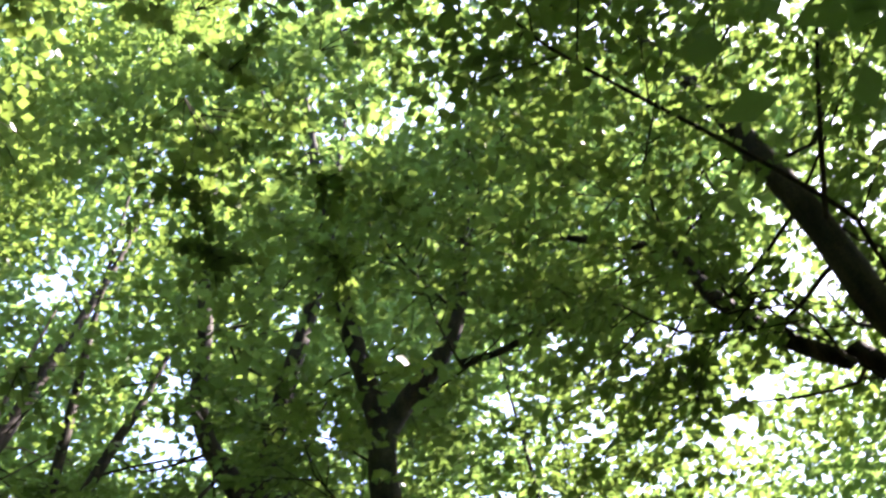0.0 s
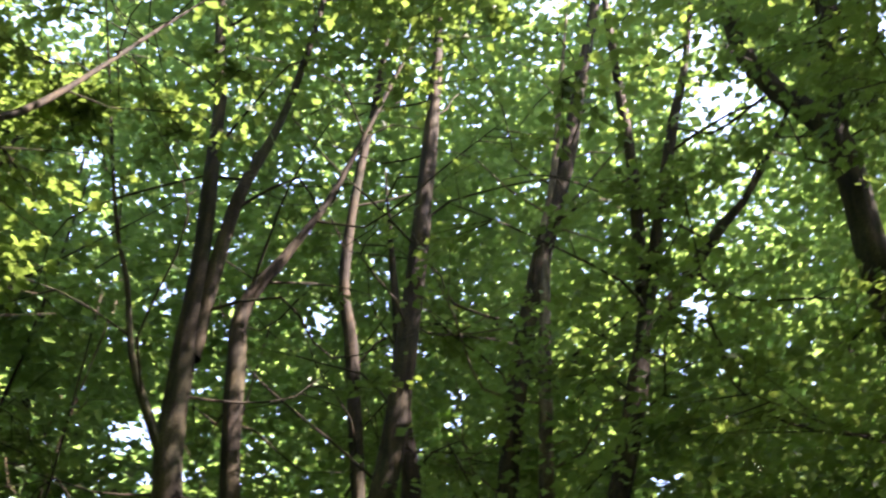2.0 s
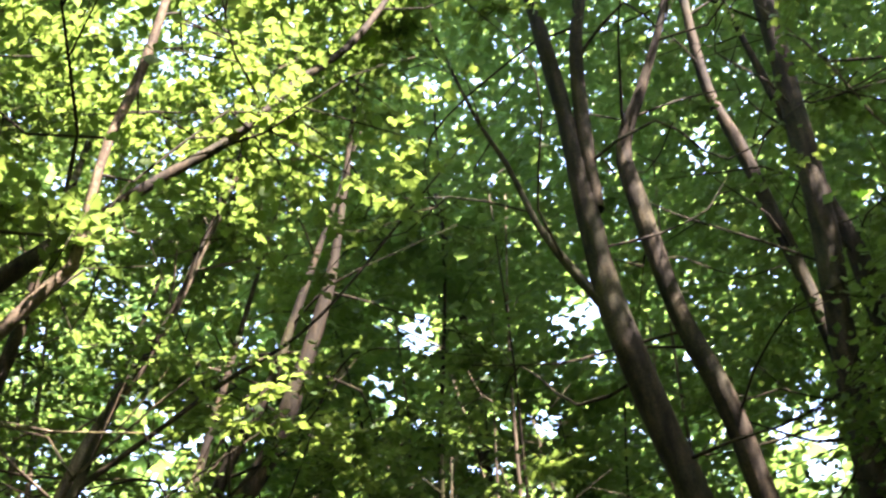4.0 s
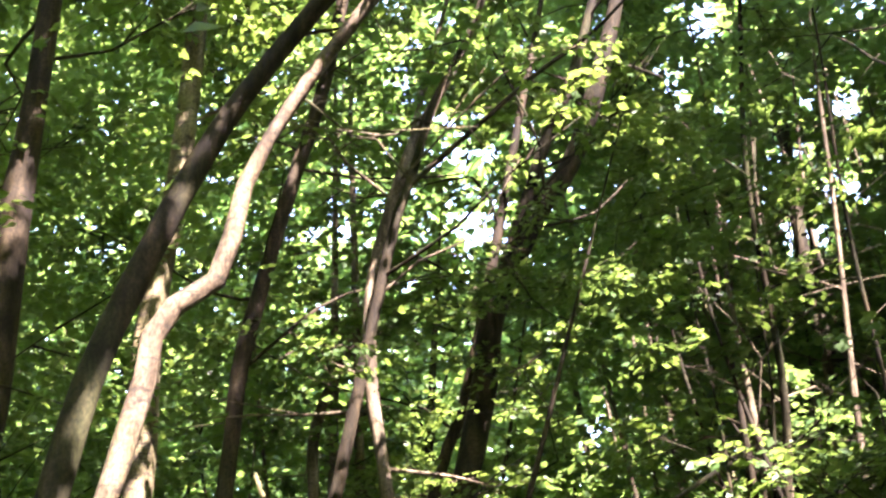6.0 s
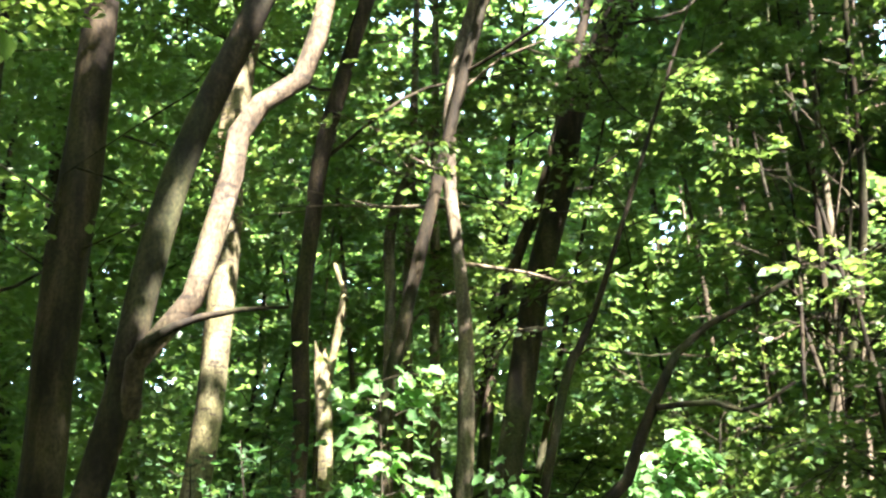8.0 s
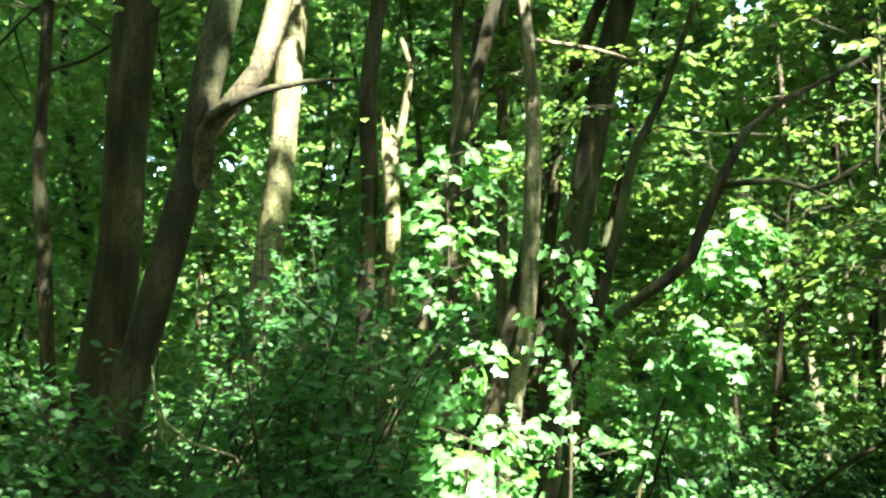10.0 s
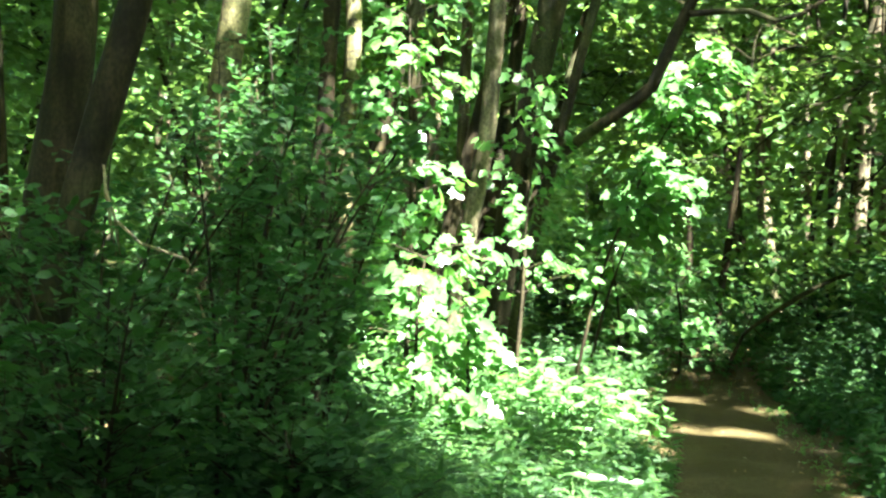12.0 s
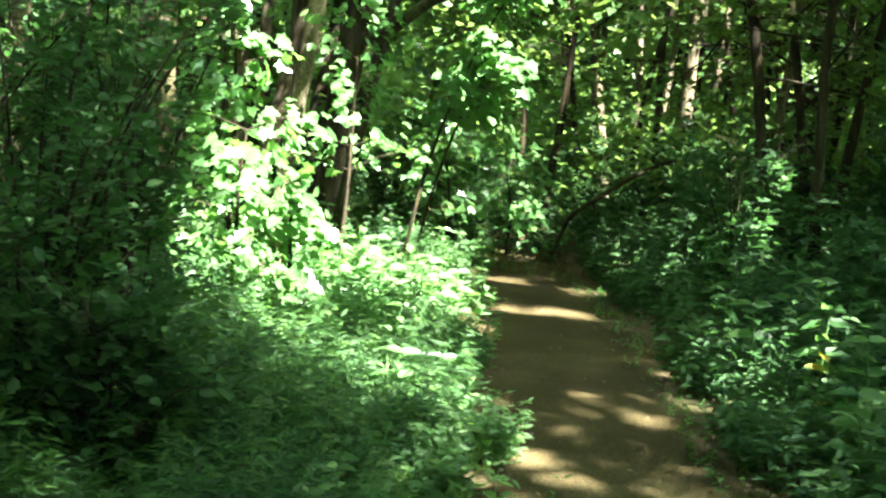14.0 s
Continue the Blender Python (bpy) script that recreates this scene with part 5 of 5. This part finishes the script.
for x, y, h in ((1.98, 5.95, 0.4), (2.12, 5.35, 0.42)):
    broad_plant("yellowing nettle with pointed leaves beside the path", (x, y), h, 4, 0.12, YELLOWING_LEAF, "nettles beside the path")
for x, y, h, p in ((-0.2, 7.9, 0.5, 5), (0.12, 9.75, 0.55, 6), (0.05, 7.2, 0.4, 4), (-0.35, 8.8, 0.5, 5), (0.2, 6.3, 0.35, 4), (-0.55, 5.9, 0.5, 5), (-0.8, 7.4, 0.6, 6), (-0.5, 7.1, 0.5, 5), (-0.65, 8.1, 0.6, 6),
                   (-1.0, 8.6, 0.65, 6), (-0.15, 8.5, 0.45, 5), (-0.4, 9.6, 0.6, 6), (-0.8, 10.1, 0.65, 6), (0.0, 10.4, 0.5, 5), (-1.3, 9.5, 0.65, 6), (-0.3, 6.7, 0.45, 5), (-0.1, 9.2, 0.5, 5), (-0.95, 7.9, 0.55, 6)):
    broad_plant("green nettle at the path edge, leaf colour lightened as in sun", (x, y), h, p, 0.1, LIT_NETTLE_LEAF, "nettles beside the path")
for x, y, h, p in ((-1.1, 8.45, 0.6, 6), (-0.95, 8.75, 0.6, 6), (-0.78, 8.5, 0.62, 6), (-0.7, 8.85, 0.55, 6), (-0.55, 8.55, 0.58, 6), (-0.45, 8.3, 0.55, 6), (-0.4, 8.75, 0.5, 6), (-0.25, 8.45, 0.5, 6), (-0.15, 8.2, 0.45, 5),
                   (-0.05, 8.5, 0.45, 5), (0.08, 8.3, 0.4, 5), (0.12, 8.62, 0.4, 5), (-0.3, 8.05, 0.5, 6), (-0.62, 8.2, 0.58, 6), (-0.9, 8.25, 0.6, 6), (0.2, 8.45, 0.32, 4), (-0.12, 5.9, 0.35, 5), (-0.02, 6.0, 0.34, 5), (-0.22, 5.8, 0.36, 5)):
    broad_plant("nettle beside the path, leaf colour lightened as in full sun", (x, y), h, p, 0.12, LIT_NETTLE_LEAF, "nettles beside the path")

# the sunlit sapling with large leaves, and the light sprays behind it
def sapling(label, at, height, lean, tiers, count, size, wide, first=0.15):
    reseed(*at, height * 10)
    base = np.array((*at, float(lie(*at))))
    t = thing("maple_sapling", base, label, "sapling")
    top = base + np.array((*lean, height))
    stem = np.array([(*base, 0.018), (*(base + (top - base) * [0.2, 0.2, 0.4] + [0.03, 0, 0]), 0.014), (*(base + (top - base) * [0.6, 0.6, 0.75]), 0.009), (*top, 0.004)])
    v, l, c = tube(smooth_line(stem, 0.15), 7, 0.05)
    part("stem", mesh_of("stem", v - base, l, c, BARK_DARK, True), t)
    line = smooth_line(stem, 0.05)
    rows = []
    for k in range(tiers):
        u = first + (1 - first) * k / (tiers - 1)
        p = line[int(u * (len(line) - 1)), :3]
        a = k * 2.4 + rng.uniform(-0.4, 0.4)
        for turn in (0, math.pi):
            reach = wide * rng.uniform(0.6, 1.15) * (1.1 - 0.45 * u)
            w = np.array((math.cos(a + turn), math.sin(a + turn), rng.uniform(0.0, 0.4)))
            v, l, c = tube(np.array([(*p, 0.006), (*(p + w * reach * 0.5 + [0, 0, 0.03]), 0.004), (*(p + w * reach), 0.002)]), 5)
            twig = part("twig", mesh_of("twig", v - base, l, c, BARK_DARK, True), t)
            for j in range(max(3, count // (tiers * 2))):
                s = rng.uniform(0.2, 1.1)
                yaw = math.atan2(w[1], w[0]) + rng.choice((-1, 1)) * rng.uniform(0.1, 1.2)
                rows.append((p + w * reach * s + rng.normal(0, 0.06, 3), np.array((math.cos(yaw), math.sin(yaw), rng.uniform(-0.9, 0.0))), rng.normal(0, 0.33, 3) + [0.3, -0.55, 0.7],
                             size * rng.uniform(0.6, 1.15), twig))
    order = rng.permutation(len(rows))
    rows = [rows[k] for k in order]
    *lf, owners = zip(*rows[:250])
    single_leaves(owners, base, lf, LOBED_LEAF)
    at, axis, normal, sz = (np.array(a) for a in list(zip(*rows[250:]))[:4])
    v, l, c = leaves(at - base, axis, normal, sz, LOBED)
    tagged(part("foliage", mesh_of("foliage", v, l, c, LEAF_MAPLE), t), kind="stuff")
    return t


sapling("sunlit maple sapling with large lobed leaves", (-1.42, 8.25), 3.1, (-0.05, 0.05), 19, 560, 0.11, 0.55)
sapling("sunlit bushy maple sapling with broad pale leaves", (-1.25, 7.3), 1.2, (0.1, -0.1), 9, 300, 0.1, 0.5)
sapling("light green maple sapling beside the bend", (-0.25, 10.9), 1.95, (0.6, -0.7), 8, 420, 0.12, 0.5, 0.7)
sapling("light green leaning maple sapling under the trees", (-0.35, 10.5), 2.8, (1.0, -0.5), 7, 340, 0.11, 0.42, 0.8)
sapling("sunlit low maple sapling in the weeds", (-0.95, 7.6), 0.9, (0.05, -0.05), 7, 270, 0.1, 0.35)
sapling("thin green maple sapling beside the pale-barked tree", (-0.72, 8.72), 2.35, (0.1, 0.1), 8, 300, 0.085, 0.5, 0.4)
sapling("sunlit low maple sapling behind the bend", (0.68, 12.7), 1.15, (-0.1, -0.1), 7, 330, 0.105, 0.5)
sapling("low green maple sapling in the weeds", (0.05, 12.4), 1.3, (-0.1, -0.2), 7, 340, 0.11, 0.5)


def loose_branch(label, line, material, name="dead_branch"):
    p = np.array(line)
    base = p[0, :3].copy()
    t = thing(name, base, label, "branch")
    v, l, c = tube(smooth_line(p, 0.1), 7, 0.08)
    part("stick", mesh_of("stick", v - base, l, c, material, True), t)
    for k in range(2):
        q = p[1 + k, :3]
        w = unit(p[2 + k, :3] - q if k + 2 < len(p) else q - p[k, :3]) + rng.normal(0, 0.5, 3)
        v, l, c = tube(np.array([(*q, 0.008), (*(q + w * 0.12), 0.006), (*(q + w * 0.26 + [0, 0, 0.02]), 0.002)]), 5)
        part("twig", mesh_of("twig", v - base, l, c, material, True), t)
    return t


loose_branch("bent pale dead branch hanging in the shrub", [(-2.12, 4.78, 1.75, 0.005), (-2.1, 4.76, 1.65, 0.007), (-2.06, 4.77, 1.53, 0.007), (-1.97, 4.82, 1.44, 0.006), (-1.8, 4.89, 1.38, 0.006), (-1.62, 4.95, 0.6, 0.006), (-1.6, 4.95, 0.05, 0.006)], WOOD)
loose_branch("dark broken branch propped in the weeds behind the bend", [(1.12, 12.6, 0.05, 0.02), (1.27, 12.5, 0.46, 0.022), (1.34, 12.35, 0.56, 0.022), (1.81, 12.22, 0.92, 0.026), (2.12, 12.2, 1.09, 0.022), (2.35, 12.25, 1.15, 0.012)], BARK_DARK, "fallen_branch")
loose_branch("short pale broken stick caught in the nettles", [(1.93, 9.1, 1.45, 0.011), (2.14, 9.08, 1.36, 0.013), (2.2, 9.3, 1.1, 0.005), (2.2, 9.4, 0.05, 0.004)], WOOD)


def herbs(name, label, region, number, height, leaf, material, pairs, shape=NETTLE, category="weeds", turned=0.0):
    """Upright weeds: a thin stalk with pairs of leaves, many plants in one mass."""
    reseed(number, height * 100, leaf * 1000)
    x0, x1, y0, y1, rule = region
    x, y = rng.uniform(x0, x1, number * 2), rng.uniform(y0, y1, number * 2)
    keep = rule(x, y)
    x, y = x[keep][:number], y[keep][:number]
    n = len(x)
    patchy = np.sin(2.1 * x + 3.3 * y) * np.sin(3.7 * x - 1.9 * y + 1) + 0.5 * np.sin(7.3 * x + 2) * np.sin(6.1 * y)
    h = height * rng.uniform(0.45, 1.1, n) * np.clip(0.85 + 0.5 * patchy, 0.35, 1.35)
    base = np.stack([x, y, lie(x, y) - 0.02], 1)
    lean = rng.normal(0, 0.16, (n, 3)) * [1, 1, 0]
    tip = base + (np.array([0, 0, 1.0]) + lean) * h[:, None]
    w = 0.004
    v = np.stack([base + [w, 0, 0], base + [-w * 0.5, w * 0.87, 0], base + [-w * 0.5, -w * 0.87, 0], tip], 1).reshape(-1, 3)
    one = np.array([0, 1, 3, 1, 2, 3, 2, 0, 3])
    stalk = (v, (np.arange(n)[:, None] * 4 + one).ravel(), np.full(n * 3, 3))
    k = pairs * 2
    u = np.tile(np.repeat((np.arange(pairs) + 1.0) / pairs, 2), n)
    a = np.repeat(rng.uniform(0, 6.28, n), k) + np.tile(np.repeat(np.arange(pairs) * 1.57, 2) + np.tile([0, np.pi], pairs), n) + rng.normal(0, 0.3, n * k)
    at = np.repeat(base, k, 0) + np.repeat(tip - base, k, 0) * u[:, None]
    tilt = rng.normal(0.05, 0.3, n * k)
    axis = np.stack([np.cos(a), np.sin(a), tilt], 1)
    normal = unit(np.stack([-np.cos(a) * tilt, -np.sin(a) * tilt, np.ones(n * k)], 1) + rng.normal(0, 0.25, (n * k, 3)) + np.array((0.5, -0.8, 0.0)) * turned)
    size = leaf * rng.uniform(0.6, 1.2, n * k) * (1.1 - 0.45 * np.abs(u - 0.55) * 2)
    v, l, c = joined([stalk, leaves(at, axis, normal, size, shape)])
    ob = new(name, mesh_of(name, v, l, c, material))
    return tagged(ob, label, category, kind="stuff")


def off_path(gap):
    return lambda x, y: from_path(x, y) > gap + 0.12 * np.sin(y * 3.1) + 0.08 * np.sin(y * 7.7 + x)


FEATHER = np.array([(0, 0, 0), (0.4, -0.13, 0.05), (1, 0, -0.1), (0.4, 0.13, 0.05)])
herbs("weeds_left", "low green weeds along the path, sunlit in places", (-2.6, 0.45, 3.6, 13.0, lambda x, y: off_path(0.6)(x, y) & ((x > -0.45) | (y > 5.6))), 1900, 0.36, 0.075, HERB, 6, turned=0.9)
herbs("feathery_weeds", "fine feathery green weeds standing above the others", (-2.2, 0.5, 3.6, 12.0, off_path(0.52)), 2100, 0.46, 0.075, HERB, 9, FEATHER, turned=0.7)
# weeds in the darkened leaf, its colour standing in for deeper shade
herbs("shaded_weeds", "low weeds beside the path, leaf colour darkened as in shade", (-2.6, 0.1, 3.4, 6.0, off_path(0.75)), 1800, 0.38, 0.075, LEAF_SHADED, 8, FEATHER)
herbs("edge_weeds", "small low weeds creeping over the path edge", (-0.2, 2.2, 3.4, 12.0, lambda x, y: np.abs(from_path(x, y) - 0.6) < 0.16), 700, 0.12, 0.035, HERB, 4, PLAIN)
herbs("weeds_left_back", "tall weeds under the shaded trees", (-7.0, -0.6, 4.0, 15.0, off_path(1.4)), 1800, 0.4, 0.085, HERB, 5, PLAIN)
# right bank and bend: darkened leaf instead of HERB, as shade in the colour
herbs("weeds_right", "tall green nettles and weeds beside the path", (1.4, 3.2, 3.4, 13.0, off_path(0.68)), 1800, 0.52, 0.085, LEAF_SHADED, 6, turned=0.4)
herbs("weeds_right_low", "low weeds filling the ground between the nettles, coloured shade-dark", (1.45, 3.6, 3.2, 8.0, off_path(0.66)), 1400, 0.26, 0.075, LEAF_SHADED, 5, PLAIN)
herbs("weeds_right_back", "dense tall nettles under the thicket", (2.1, 7.5, 4.0, 16.0, off_path(1.2)), 2600, 0.9, 0.10, LEAF_SHADED, 7, PLAIN)
herbs("weeds_bend", "dense weeds behind the bend of the path", (-3.0, 5.5, 12.2, 18.0, off_path(0.75)), 1600, 0.8, 0.10, LEAF_SHADED, 6, PLAIN)


def grass(number):
    x, y = rng.uniform(-2.4, 0.5, number * 2), rng.uniform(3.2, 12.5, number * 2)
    keep = off_path(0.58)(x, y) & ((x > -0.6) | (y > 5.0))
    x, y = x[keep][:number], y[keep][:number]
    n = len(x)
    base = np.stack([x, y, lie(x, y) - 0.01], 1)
    axis = unit(np.stack([rng.normal(0, 0.35, n), rng.normal(0, 0.35, n), np.ones(n)], 1))
    normal = unit(rng.normal(0, 1, (n, 3)))
    v, l, c = leaves(base, axis, normal, rng.uniform(0.07, 0.2, n), np.array([(0, 0, 0), (0.5, -0.022, 0.04), (1, 0, 0.25), (0.5, 0.022, 0.04)]))
    ob = new("grass", mesh_of("grass", v, l, c, GRASS))
    tagged(ob, "fine green grass blades along the path edge", "grass", kind="stuff")


grass(9000)


def litter():
    n = 5200
    x, y = rng.uniform(-4, 5, n), rng.uniform(2.5, 16, n)
    on = from_path(x, y) < 0.62
    keep = ~on | (rng.random(n) < 0.15 + 1.2 * np.clip(from_path(x, y) - 0.25, 0, 1))
    x, y, on = x[keep], y[keep], on[keep]
    n = len(x)
    at = np.stack([x, y, lie(x, y) + 0.03], 1)
    a = rng.uniform(0, 6.28, n)
    v, l, c = leaves(at, np.stack([np.cos(a), np.sin(a), rng.normal(0, 0.15, n)], 1), unit(rng.normal(0, 0.25, (n, 3)) + [0, 0, 1]), rng.uniform(0.03, 0.065, n) * np.where(on, 0.55, 1.0), NETTLE)
    ob = new("leaf_litter", mesh_of("leaf_litter", v, l, c, DRY_LEAF))
    tagged(ob, "dry brown leaves scattered on soil and path", "leaf litter", kind="stuff")


litter()



def pebbles():
    """Small stones trodden into the path, each a thing of its own."""
    n, sides = 40, 7
    for k in range(n):
        y = rng.uniform(4.2, 10.0)
        x = MID + rng.uniform(-0.55, 0.55)
        s = rng.uniform(0.006, 0.014)
        a = np.arange(sides) * 2 * np.pi / sides
        rings = [np.stack([np.cos(a) * q * s * rng.uniform(0.8, 1.2, sides), np.sin(a) * q * s * 0.8, np.full(sides, h * s)], 1) for q, h in ((1, -0.4), (0.95, 0.2), (0.5, 0.5))]
        i = np.arange(sides)
        quads = np.concatenate([np.stack([i, (i + 1) % sides, (i + 1) % sides + sides, i + sides], 1) + sides * q for q in (0, 1)])
        ob = new("pebble", mesh_of("pebble", np.concatenate(rings), np.concatenate([quads.ravel(), i + 2 * sides]), [4] * len(quads) + [sides], STONE, True))
        ob.location = (x, y, float(lie(x, y)) + 0.014)
        tagged(ob, "small grey pebble trodden into the earth path", "pebble", "pebbles on the path")


pebbles()
